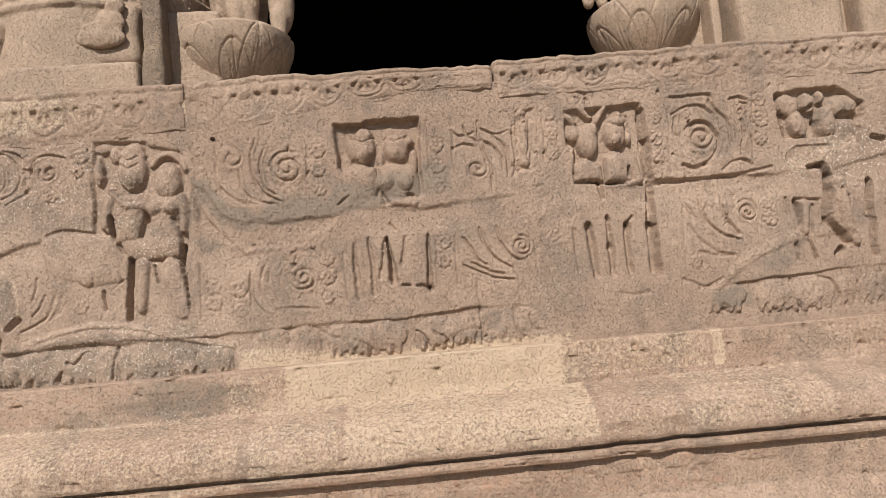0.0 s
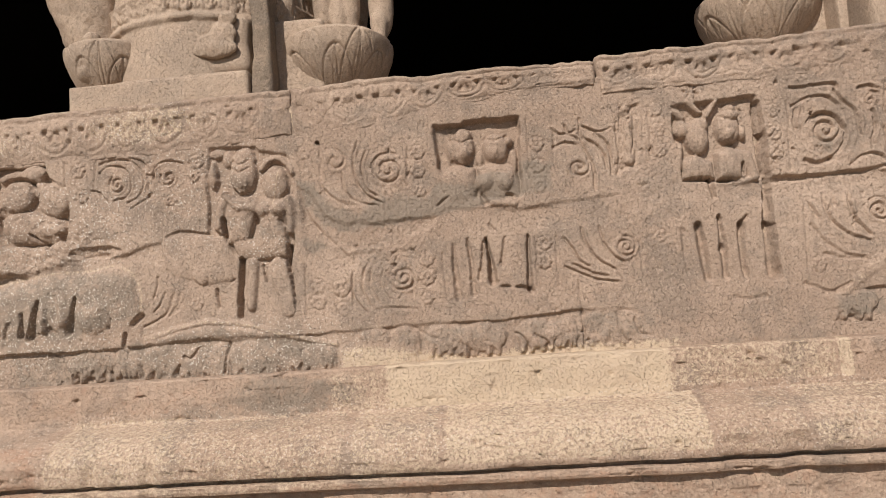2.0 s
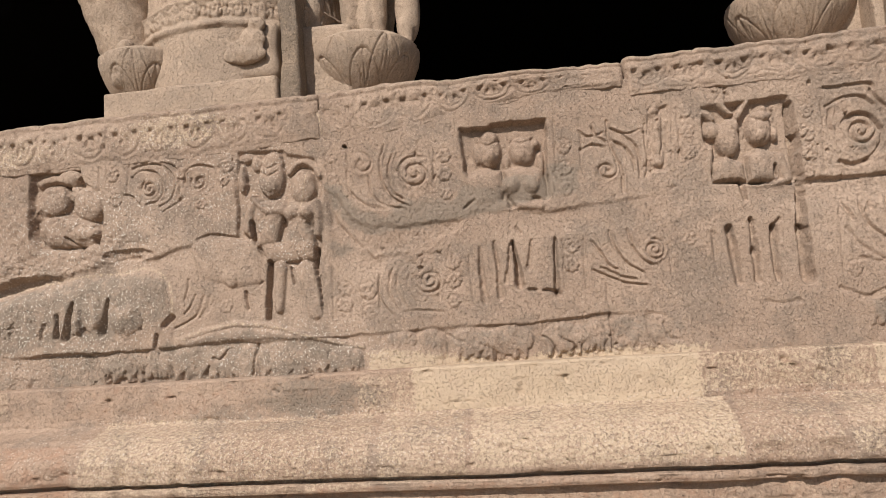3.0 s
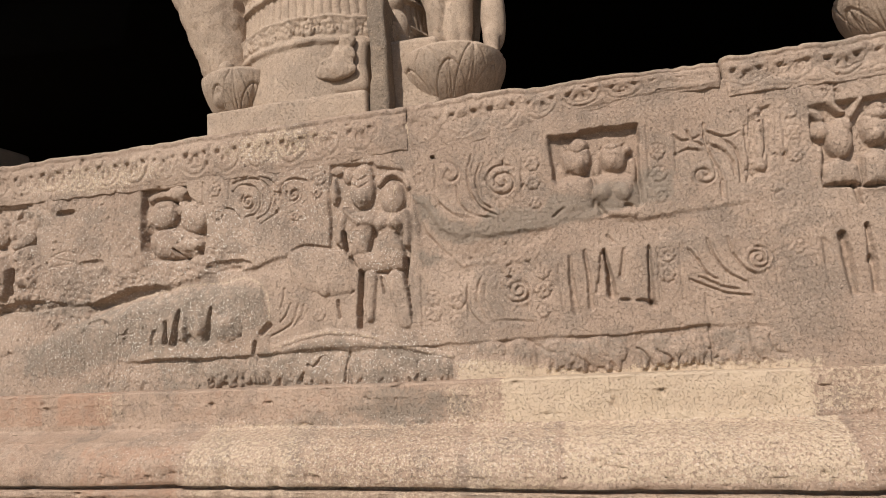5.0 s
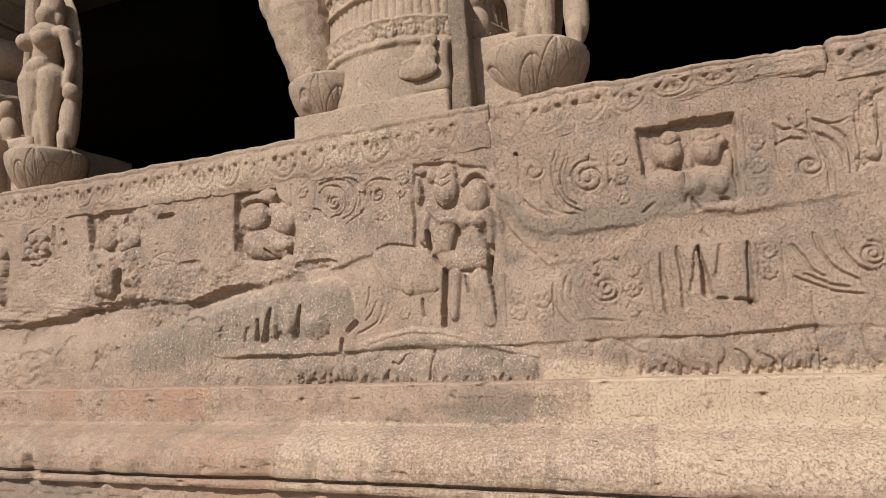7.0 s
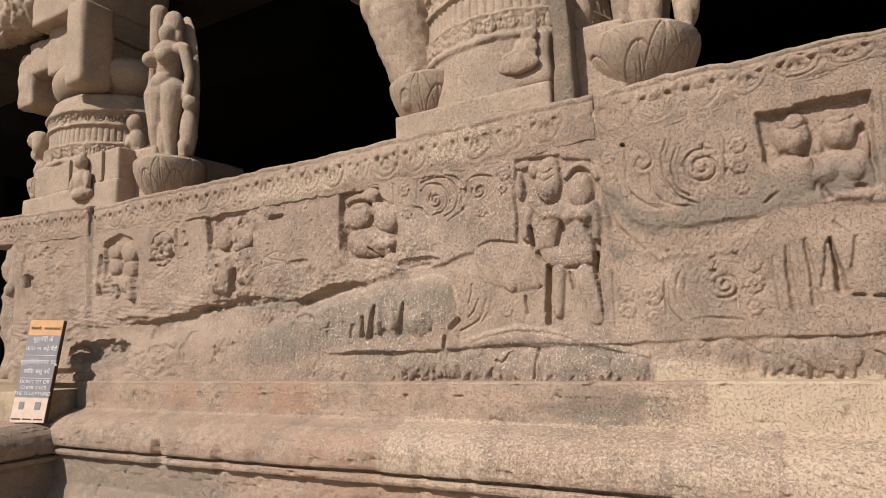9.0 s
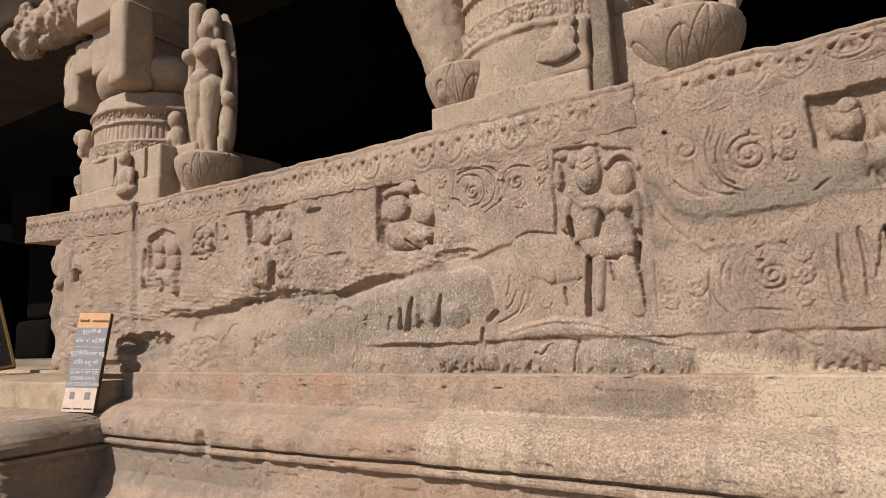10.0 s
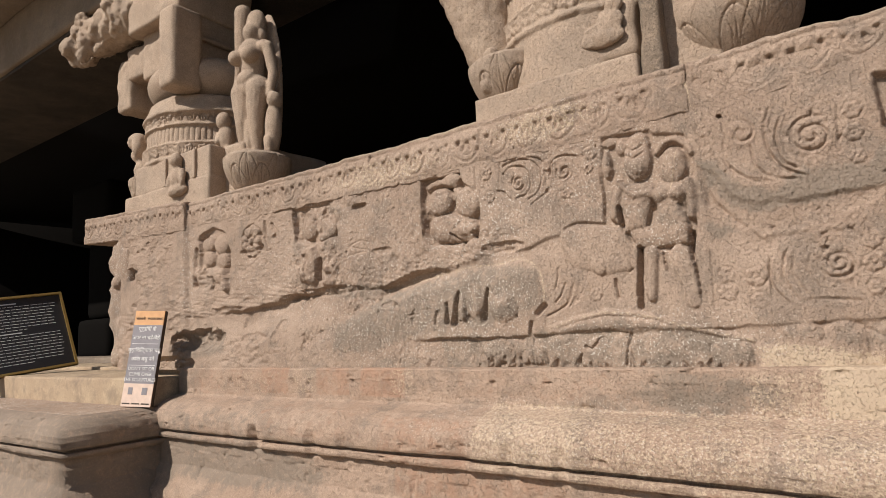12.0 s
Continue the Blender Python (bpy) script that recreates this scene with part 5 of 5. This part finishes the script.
# ---- columns ----
ROUND_Y = 2.36


def solid(name, forms, material, parent=None, label="", voxel=0.012, rough=0.016):
    """Rounded forms grown together into one weathered mass: balls (x, y, z, rx, ry, rz) and limbs (x, y, z, r, x, y, z, r)."""
    bm = bmesh.new()
    for f in forms:
        if len(f) == 6:
            m = Matrix.LocRotScale(f[:3], None, f[3:])
            bmesh.ops.create_uvsphere(bm, u_segments=16, v_segments=10, radius=1, matrix=m)
        else:
            a, b = Vector(f[:3]), Vector(f[4:7])
            q = (b - a).to_track_quat("Z", "Y")
            m = Matrix.LocRotScale((a + b) / 2, q, None)
            bmesh.ops.create_cone(bm, cap_ends=True, segments=14, radius1=f[3], radius2=f[7], depth=(b - a).length, matrix=m)
            for p, r in ((a, f[3]), (b, f[7])):
                bmesh.ops.create_uvsphere(bm, u_segments=14, v_segments=8, radius=r, matrix=Matrix.Translation(p))
    ob = part(name, bm, material, parent, label)
    re = ob.modifiers.new("grow", "REMESH")
    re.mode, re.voxel_size, re.use_smooth_shade = "VOXEL", voxel, True
    sm = ob.modifiers.new("soften", "SMOOTH")
    sm.factor, sm.iterations = 0.5, 2
    for scale, share in ((0.07, 1.0), (0.022, 0.45)):
        clouds = bpy.data.textures.new("weather", "CLOUDS")
        clouds.noise_scale = scale
        wear = ob.modifiers.new("weather", "DISPLACE")
        wear.texture, wear.texture_coords, wear.strength, wear.mid_level = clouds, "GLOBAL", rough * share, 0.5
    return ob


def lotus_bowl(cx, cy, z0, z1, r, parent, aim):
    """A half-open lotus pedestal with veined petals."""
    rows, cols = 70, 320
    v, a = np.linspace(0, 1, rows)[:, None], np.linspace(0, 2 * math.pi, cols)[None]
    rad = r * (0.30 + 0.70 * np.sin(np.clip(v, 0, 0.9) / 0.9 * math.pi / 2) ** 0.85) - 0.02 * step(0.93, 1.0, v)
    petals = 7
    for shift, top in ((0.0, 0.95), (0.5, 0.70)):
        u = ((a / (2 * math.pi) * petals + shift) % 1.0) * 2 - 1
        rim = 1 - np.abs(u) ** 1.8
        d = v - (0.12 + (top - 0.12) * rim)
        rad = rad - 0.006 * np.exp(-(d / 0.018) ** 2)
        rad = rad - 0.004 * np.exp(-(u / 0.035) ** 2) * (d < 0)
        rad = rad - 0.002 * np.exp(-((np.abs(u) - 0.4 * (1 - v / top)) / 0.03) ** 2) * (d < 0)
    rad = rad + rubble((rows, cols), (0.3, 1.3), 0.1, 4, 401) * 0.006
    z = z0 + (z1 - z0) * v + 0 * a
    pts = np.stack([cx + rad * np.cos(a + aim), cy + rad * np.sin(a + aim), z], -1)
    lid = np.stack([cx + rad[-1:] * 0.02 * np.cos(a + aim), cy + rad[-1:] * 0.02 * np.sin(a + aim), z[-1:] + 0.004], -1)
    return sheet("lotus_pedestal", np.concatenate([pts, lid], 0), COLUMN, parent, "lotus pedestal with veined petals")


def drum(cx, parent, rad0=0.42):
    """The round shaft: flower band, flutes, coil band and a rounded ring."""
    ang = np.linspace(math.pi * 0.72, math.pi * 2.1, 760)
    arcx, hs = (ang - ang[0]) * rad0, np.arange(2.12, 2.87, 0.004)
    r = Relief(arcx, hs)
    zz = hs[:, None]
    body = np.interp(hs, [2.12, 2.445, 2.452, 2.462, 2.470, 2.476, 2.545, 2.55, 2.558, 2.565, 2.662, 2.668, 2.678, 2.684, 2.738, 2.744, 2.755, 2.77, 2.82, 2.85, 2.87],
                     [0.010, 0.006, 0.018, 0.020, 0.018, 0.010, 0.010, 0.016, 0.016, -0.008, -0.012, 0.004, 0.004, -0.004, -0.002, 0.010, 0.014, 0.006, -0.02, -0.03, -0.05])
    r.h += body[:, None]
    fl = np.abs(np.sin(arcx / 0.034 * math.pi))[None] ** 0.35
    r.h += np.where((zz > 2.570) & (zz < 2.658), (fl - 0.8) * 0.010, 0)
    for n in range(int(arcx[-1] / 0.078)):
        mx = 0.05 + n * 0.078
        r.rosette(mx, 2.511, 0.034, 5, 0.016)
        r.carve([arc(mx + 0.039, 2.505, 0.020, 20, 330)], 0.005, 0.010)
        r.carve([coil(mx, 2.711, 0.026, 1.6, 1 if n % 2 else -1, 90 + 40 * n), bend(mx + 0.026, 2.70, mx + 0.04, 2.725, mx + 0.055, 2.715)], 0.005, 0.013)
    r.h = erode(r.h, (0.75, arcx[-1]), 431, 0.95, 1.0) + rubble(r.h.shape, (0.75, arcx[-1]), 0.08, 4, 421) * 0.006
    rad = rad0 + r.h
    pts = np.stack([cx + rad * np.cos(ang)[None], ROUND_Y + rad * np.sin(ang)[None], np.broadcast_to(zz, rad.shape)], -1)
    return sheet("shaft", pts[:, ::-1], COLUMN, parent, "round shaft with flower band, flutes and coils")


def rough_block(name, x0, x1, y0, y1, z0, z1, parent, seed, label="", bump=0.006, material=COLUMN, round_edge=0.02):
    """A hewn block with worn edges and faces."""
    bm = bmesh.new()
    box(bm, x0, x1, y0, y1, z0, z1, round_edge, 2)
    for _ in range(4):
        long = [e for e in bm.edges if e.calc_length() > 0.025]
        if not long or len(bm.verts) > 9000:
            break
        bmesh.ops.subdivide_edges(bm, edges=long, cuts=1, use_grid_fill=True)
    bm.normal_update()
    for v in bm.verts:
        p = v.co * 7 + Vector((seed, 0, 0))
        v.co += v.normal * (noise.noise(p) + 0.5 * noise.noise(p * 3)) * bump
    return part(name, bm, material, parent, label)


def column(x0, label, drum_x, lotus_x, lotus_y, cap_x, left):
    col = empty("column", (x0, ROUND_Y, 2.12), label, "column", "columns on the parapet")
    rough_block("base_block", left, x0 + 0.215, 1.925, 2.74, 2.12, 2.25 + 0.035 * (x0 < -2), col, 3.1 + x0, "square base block", 0.005, round_edge=0.012)
    if x0 < -2:
        rough_block("base_upper", left + 0.11, x0 + 0.212, 1.932, 2.72, 2.27, 2.455, col, 5.2 + x0, "plain upper base worn smooth", 0.006, round_edge=0.012)
    else:
        rough_block("base_cheek", x0 + 0.02, x0 + 0.212, 1.95, 2.4, 2.25, 2.46, col, 5.2 + x0, "worn cheek of the base", 0.008, round_edge=0.03)
    rough_block("base_side", x0 + 0.16, lotus_x - 0.02, 2.03, 2.65, 2.12, 2.46, col, 7.7 + x0, "", 0.006)
    if x0 > -2:
        rough_block("corner_pier", x0 + 0.225, x0 + 0.285, 1.95, 2.2, 2.12, 2.60, col, 1.7 + x0, "eroded pitted corner pier, blackened", 0.014, BLACKENED, 0.008)
    drum(drum_x, col)
    lotus_bowl(lotus_x, lotus_y, 2.13 if x0 < -2 else 2.165, 2.37 if x0 < -2 else 2.40, 0.185 if x0 < -2 else 0.205, col, 0.4)
    lotus_bowl(left + 0.08, 2.09, 2.20, 2.42, 0.17, col, 0.9)
    # squat seated forms at the front corners
    solid("seated_form", [(left + 0.05, 1.99, 2.32, 0.055, 0.05, 0.045), (left + 0.045, 2.0, 2.375, 0.045, 0.045, 0.06), (left + 0.055, 1.985, 2.43, 0.032, 0.032, 0.036)], COLUMN, col, "worn seated figure", 0.010)
    if x0 < -2:
        sx = x0 - 0.07
        rough_block("panel_frame", sx - 0.16, sx - 0.135, 1.918, 1.96, 2.285, 2.45, col, 3.3, "", 0.002, round_edge=0.004)
        rough_block("panel_frame", sx + 0.135, sx + 0.16, 1.918, 1.96, 2.285, 2.45, col, 4.3, "", 0.002, round_edge=0.004)
        solid("seated_form", [(sx, 1.915, 2.235, 0.10, 0.035, 0.035), (sx, 1.915, 2.31, 0.055, 0.035, 0.075), (sx, 1.905, 2.41, 0.04, 0.035, 0.045), (sx - 0.06, 1.91, 2.34, 0.018, sx - 0.075, 1.90, 2.27, 0.018), (sx + 0.06, 1.91, 2.34, 0.018, sx + 0.07, 1.90, 2.27, 0.018)], COLUMN, col, "worn seated figure", 0.009)
    else:
        solid("seated_form", [(x0 + 0.10, 1.94, 2.335, 0.085, 0.020, 0.035), (x0 + 0.13, 1.94, 2.385, 0.05, 0.020, 0.05), (x0 + 0.15, 1.94, 2.44, 0.032, 0.020, 0.028), (x0 + 0.05, 1.94, 2.37, 0.014, x0 + 0.12, 1.935, 2.385, 0.014)], COLUMN, col, "worn seated figure", 0.008)
    # capital: square block with hanging rounded brackets
    rough_block("capital_block", cap_x - 0.30, cap_x + 0.22, 2.04, 2.70, 3.10, 3.50, col, 9.3 + x0, "square capital block", 0.006)
    rough_block("bracket_arm", cap_x - 0.62, cap_x - 0.25, 2.10, 2.40, 3.20, 3.42, col, 5.9 + x0, "", 0.014)
    rough_block("capital_plate", cap_x - 0.36, cap_x + 0.24, 1.96, 2.50, 3.40, 3.75, col, 2.3 + x0, "carved plate under the beam", 0.01)
    rough_block("hanging_bracket", cap_x + 0.15, cap_x + 0.31, 1.89, 2.09, 2.875, 3.38, col, 4.4 + x0, "hanging rounded bracket", 0.006, round_edge=0.03)
    rough_block("hanging_bracket", cap_x - 0.78, cap_x - 0.58, 2.10, 2.32, 3.00, 3.38, col, 6.4 + x0, "hanging rounded bracket, chipped", 0.014, round_edge=0.05)
    rough_block("capital_band", cap_x + 0.02, cap_x + 0.27, 2.02, 2.60, 3.10, 3.14, col, 1.1 + x0, "", 0.004, round_edge=0.01)
    rough_block("capital_band", cap_x + 0.02, cap_x + 0.25, 2.03, 2.60, 3.24, 3.27, col, 1.9 + x0, "", 0.004, round_edge=0.01)
    solid("corner_figure", [(cap_x - 0.40, 2.10, 2.62, 0.07, 0.07, 0.06), (cap_x - 0.43, 2.08, 2.72, 0.06, 0.06, 0.06), (cap_x - 0.36, 2.06, 2.68, 0.05, 0.05, 0.08), (cap_x - 0.38, 2.1, 2.52, 0.06, 0.06, 0.07)], COLUMN, col, "broken corner figure", 0.010)
    bowl = bmesh.new()
    bmesh.ops.create_uvsphere(bowl, u_segments=40, v_segments=20, radius=1, matrix=Matrix.LocRotScale((drum_x, 2.36, 3.00), None, (0.41, 0.41, 0.20)))
    part("cushion", bowl, COLUMN, col, "bulging cushion of the capital")
    return col


def bracket_statue(x, y, z, tall=1.0):
    """A plain standing form with bent hip, on a lotus."""
    forms = [(0, 0.02, 1.06, 0.078, 0.06, 0.11), (0, -0.01, 0.98, 0.056, 0.062, 0.075), (0, 0, 0.86, 0.034, 0, 0, 0.94, 0.034), (-0.06, 0.02, 0.96, 0.025, 0.03, 0.05), (0.06, 0.02, 0.96, 0.025, 0.03, 0.05),
             (-0.105, 0, 0.855, 0.045, 0.115, 0, 0.845, 0.045), (0, 0, 0.64, 0.078, 0, 0, 0.82, 0.10), (-0.062, -0.075, 0.775, 0.055, 0.055, 0.052), (0.062, -0.07, 0.770, 0.055, 0.055, 0.052),
             (-0.01, 0, 0.545, 0.150, 0.095, 0.09), (0, -0.05, 0.60, 0.075, 0.05, 0.06), (-0.075, -0.02, 0.51, 0.084, -0.045, -0.045, 0.27, 0.050), (-0.045, -0.045, 0.27, 0.050, -0.05, -0.02, 0.03, 0.034),
             (0.080, -0.02, 0.51, 0.080, 0.065, -0.035, 0.27, 0.050), (0.065, -0.035, 0.27, 0.050, 0.065, -0.02, 0.03, 0.034), (-0.05, -0.07, 0.02, 0.035, 0.06, 0.025), (0.065, -0.07, 0.02, 0.035, 0.06, 0.025),
             (-0.135, 0, 0.84, 0.040, -0.185, 0.02, 0.68, 0.034), (-0.185, 0.02, 0.68, 0.034, -0.155, -0.02, 0.58, 0.028), (-0.225, 0.06, 0.82, 0.045, -0.205, 0.06, 1.26, 0.060),
             (0.145, 0, 0.83, 0.038, 0.185, 0.01, 0.62, 0.032), (0.185, 0.01, 0.62, 0.032, 0.175, -0.01, 0.45, 0.026), (0, 0.10, 0.55, 0.14, 0.04, 0.56), (0.02, -0.055, 0.14, 0.030, 0.02, 0.14),
             (-0.235, -0.04, 0.20, 0.062, 0.055, 0.095), (-0.245, -0.05, 0.345, 0.052, 0.05, 0.062), (-0.26, -0.05, 0.12, 0.028, -0.25, -0.06, 0.02, 0.022), (-0.20, -0.05, 0.12, 0.028, -0.19, -0.06, 0.02, 0.022), (-0.29, -0.06, 0.25, 0.020, -0.25, -0.09, 0.17, 0.018),
             (0.195, 0, 0.20, 0.055, 0.05, 0.16), (0.205, 0, 0.40, 0.048, 0.05, 0.055), (0.185, -0.02, 0.1, 0.04, 0.19, -0.03, 0.02, 0.03)]
    wide = []
    for g in forms:
        if len(g) == 6:
            wide.append((x + g[0] * 0.86, y + g[1], z + g[2] * tall, g[3] * 0.88, g[4] * 0.9, g[5] * min(1.0, tall + 0.12)))
        else:
            wide.append((x + g[0] * 0.86, y + g[1], z + g[2] * tall, g[3] * 0.88, x + g[4] * 0.86, y + g[5], z + g[6] * tall, g[7] * 0.88))
    ob = solid("statue", wide, COLUMN, None, "", 0.006, 0.006)
    return tagged(ob, "weathered stone bracket statue standing on a lotus", "statue", "bracket statues")


for cx, label, drum_x, lotus_x, lotus_y, cap_x, left in ((-1.12, "thick carved stone column on the parapet, worn smooth", -1.16, -0.645, 2.16, -1.2, -1.54),
                                                   (-3.485, "carved stone column with bands, flutes and brackets", -3.86, -3.09, 2.11, -3.89, -4.16)):
    column(cx, label, drum_x, lotus_x, lotus_y, cap_x, left)
    bracket_statue(lotus_x - 0.04 * (cx < -2), lotus_y + 0.01, 2.37 if cx < -2 else 2.40, 0.75)
side_statue = solid("statue", [(-1.53, 2.12, 2.44, 0.11, -1.60, 2.10, 2.75, 0.15), (-1.58, 2.08, 2.62, 0.06, -1.68, 2.04, 2.80, 0.08), (-1.64, 2.08, 3.0, 0.14, 0.12, 0.25)], COLUMN, None, "", 0.012)
tagged(side_statue, "eroded stone statue on a lotus, edge of the column", "statue", "bracket statues")

# the third column shows only its foot
third = empty("column", (1.3, 2.3, 2.15), "square-footed stone column on the parapet", "column", "columns on the parapet")
lotus_bowl(0.86, 2.16, 2.18, 2.42, 0.205, third, 0.7)
rough_block("thin_pier", 1.045, 1.075, 2.0, 2.3, 2.15, 2.75, third, 8.1, "", 0.004, round_edge=0.006)
rough_block("side_block", 0.93, 1.10, 2.08, 2.6, 2.15, 2.75, third, 8.9, "", 0.005)
rough_block("base_block", 1.105, 1.475, 1.93, 2.7, 2.16, 2.75, third, 9.9, "plain square base block", 0.006)
rough_block("recess", 1.46, 1.58, 2.02, 2.7, 2.16, 2.75, third, 4.9, "", 0.005)
rough_block("base_block", 1.545, 2.0, 1.93, 2.7, 2.17, 2.75, third, 6.6, "", 0.006)
bracket_statue(0.86, 2.17, 2.42)

# ---- beam over the entrance ----
beam = empty("entrance_beam", (-4, 2.1, 3.452), "massive stone beam over the open front", "beam", kind="structure")
rough_block("beam_stone", -9.5, -4.0, 1.95, 2.95, 3.752, 4.2, beam, 3.3, "sunlit weathered beam", 0.012, EAVE)
rough_block("beam_stone", -4.0, 2.6, 1.97, 2.95, 3.762, 4.2, beam, 5.3, "", 0.012, EAVE)
# thin darker sheet added below the beams to hold their shade
part("soffit", box(bmesh.new(), -9.5, 2.6, 1.985, 2.95, 3.72, 3.755, 0.004), SOFFIT_SHADE, beam, "underside with shade in its colour")
part("eave", box(bmesh.new(), -12, 4, 1.45, 2.95, 4.2, 4.4, 0.02), EAVE, beam)
lumps = random.Random(5)
broken = [(-4.3, 2.08, 3.62, 0.16, -4.75, 2.05, 3.60, 0.14), (-4.75, 2.05, 3.60, 0.14, -5.05, 2.03, 3.60, 0.10)]
broken += [(-4.35 - lumps.random() * 0.75, 1.93 + lumps.random() * 0.1, 3.45 + lumps.random() * 0.25, 0.04 + lumps.random() * 0.06, 0.05, 0.04 + lumps.random() * 0.05) for _ in range(22)]
corbel = solid("corbel", broken, COLUMN, None, "", 0.011, 0.05)
tagged(corbel, "broken carved corbel beside the column capital", "corbel")

# ---- ruined end of the parapet ----
rough_block("end_carving", -4.25, -4.02, 1.885, 2.25, 1.24, 2.02, parapet, 2.9, "ruined carved end of the parapet", 0.038, WALL, 0.05)
solid("end_knob", [(-4.21, 1.92, 1.88, 0.075, 0.05, 0.085), (-4.16, 1.90, 1.76, 0.05, 0.045, 0.05), (-4.18, 1.92, 1.64, 0.055, 0.05, 0.06), (-4.13, 1.92, 1.50, 0.05, 0.045, 0.08)], WALL, parapet, "worn knob of carving", 0.010)

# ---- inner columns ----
# same near-black colour, standing in for the shade inside
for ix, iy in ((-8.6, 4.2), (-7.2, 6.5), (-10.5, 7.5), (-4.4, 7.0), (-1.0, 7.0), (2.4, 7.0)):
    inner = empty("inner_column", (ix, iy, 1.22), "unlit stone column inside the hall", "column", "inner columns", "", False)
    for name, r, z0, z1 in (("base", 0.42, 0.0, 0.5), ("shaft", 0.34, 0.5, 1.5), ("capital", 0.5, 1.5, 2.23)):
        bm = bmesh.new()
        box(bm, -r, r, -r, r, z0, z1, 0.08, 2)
        part(name, bm, HALL_SHADE, inner)

# ---- signs ----
WHITE_INK, GOLD = plain("white_print", (0.75, 0.73, 0.70), 0.6), plain("gilded_frame", (0.62, 0.42, 0.14), 0.38, 0.8)
BOARD, GREYBOARD, ORANGE = plain("black_board", (0.025, 0.024, 0.026), 0.35), plain("grey_print", (0.23, 0.21, 0.22), 0.5), plain("orange_print", (0.62, 0.33, 0.14), 0.5)
WOOD, PAPER = plain("dark_wood_edge", (0.05, 0.035, 0.025), 0.7), plain("pale_print", (0.66, 0.50, 0.40), 0.55)


def panel(name, x0, x1, z0, z1, y, deep, material, parent, label=""):
    """A thin plate in the thing's own x and z, its face at y."""
    return part(name, box(bmesh.new(), x0, x1, y, y + deep, z0, z1), material, parent, label, smooth=False)


def words(text, x, z, size, parent, y, material, label=""):
    curve = bpy.data.curves.new("lettering", "FONT")
    curve.body, curve.size, curve.align_x, curve.extrude = text, size, "CENTER", 0.0006
    curve.materials.append(material)
    ob = new("lettering", curve)
    ob.parent = parent
    ob.matrix_local = pose(x, y, z, 90, 0, 0)
    return tagged(ob, label or "white printed words")


warning = empty("warning_sign", (0, 0, 0), "tall orange and grey warning board leaning on the ledge", "sign", "", "", False)
warning.matrix_world = pose(-3.49, 1.655, 1.069, -9, 3.0, 24)
W, H = 0.172, 0.49
panel("backing", -W / 2, W / 2, 0, H, 0.004, 0.022, WOOD, warning, "dark wooden backing")
panel("header", -W / 2, W / 2, H - 0.075, H, 0, 0.004, ORANGE, warning, "orange header band")
panel("field", -W / 2, W / 2, 0.115, H - 0.075, 0, 0.004, GREYBOARD, warning, "grey printed field")
panel("footer", -W / 2, W / 2, 0, 0.115, 0, 0.004, PAPER, warning, "pale printed foot")
panel("rule", -W / 2 + 0.01, W / 2 - 0.01, 0.316, 0.318, -0.0012, 0.001, WHITE_INK, warning)
panel("rule", -W / 2 + 0.01, W / 2 - 0.01, 0.206, 0.208, -0.0012, 0.001, WHITE_INK, warning)
panel("emblem", -0.055, -0.03, 0.06, 0.095, -0.0012, 0.001, GREYBOARD, warning)
panel("emblem", 0.025, 0.055, 0.06, 0.095, -0.0012, 0.001, GREYBOARD, warning)
for n in range(3):
    panel("small_print", -0.08 + 0.056 * n, -0.035 + 0.056 * n, 0.012, 0.018, -0.0012, 0.001, WOOD, warning)
words("WARNING", 0.038, H - 0.048, 0.019, warning, -0.001, WOOD, "dark printed word")
words("चेतावनी", -0.050, H - 0.048, 0.019, warning, -0.001, WOOD, "dark printed word")
for text, z in (("मूर्तियों के", 0.385), ("ऊपर ना चढ़ें/बैठें", 0.340), ("मूर्तिशिल्पावर चढू", 0.275), ("किंवा बसू नये", 0.230)):
    words(text, 0, z, 0.028, warning, -0.001, WHITE_INK)
for text, z in (("DON'T SIT OR", 0.182), ("CLIMB OVER", 0.154), ("THE SCULPTURES", 0.126)):
    words(text, 0, z, 0.024, warning, -0.001, WHITE_INK)

info = empty("information_board", (0, 0, 0), "black information board in a gilded frame on the floor", "sign", "", "", False)
info.matrix_world = pose(-5.30, 1.79, 1.212, -24, -7, 82)
IW, IH = 0.74, 0.60
panel("board", -IW / 2, IW / 2, 0, IH, 0.004, 0.02, BOARD, info, "glossy black board")
for name, x0, x1, z0, z1 in (("frame_rail", -IW / 2, IW / 2, 0, 0.016), ("frame_rail", -IW / 2, IW / 2, IH - 0.016, IH), ("frame_stile", -IW / 2, -IW / 2 + 0.016, 0.016, IH - 0.016), ("frame_stile", IW / 2 - 0.016, IW / 2, 0.016, IH - 0.016)):
    panel(name, x0, x1, z0, z1, -0.012, 0.03, GOLD, info, "gilded frame")
rng = random.Random(7)
for row in range(21):
    if row in (0, 10):
        panel("heading", -0.07, 0.07, IH - 0.060 - row * 0.0235, IH - 0.052 - row * 0.0235, 0.0025, 0.001, WHITE_INK, info)
        continue
    x = -IW / 2 + 0.05
    while x < IW / 2 - 0.08:
        w = rng.uniform(0.02, 0.05)
        if x + w > IW / 2 - 0.045 - (0.2 if row in (9, 20) else 0):
            break
        panel("print_bar", x, x + w, IH - 0.0575 - row * 0.0235, IH - 0.0535 - row * 0.0235, 0.0025, 0.001, WHITE_INK, info)
        x += w + 0.008
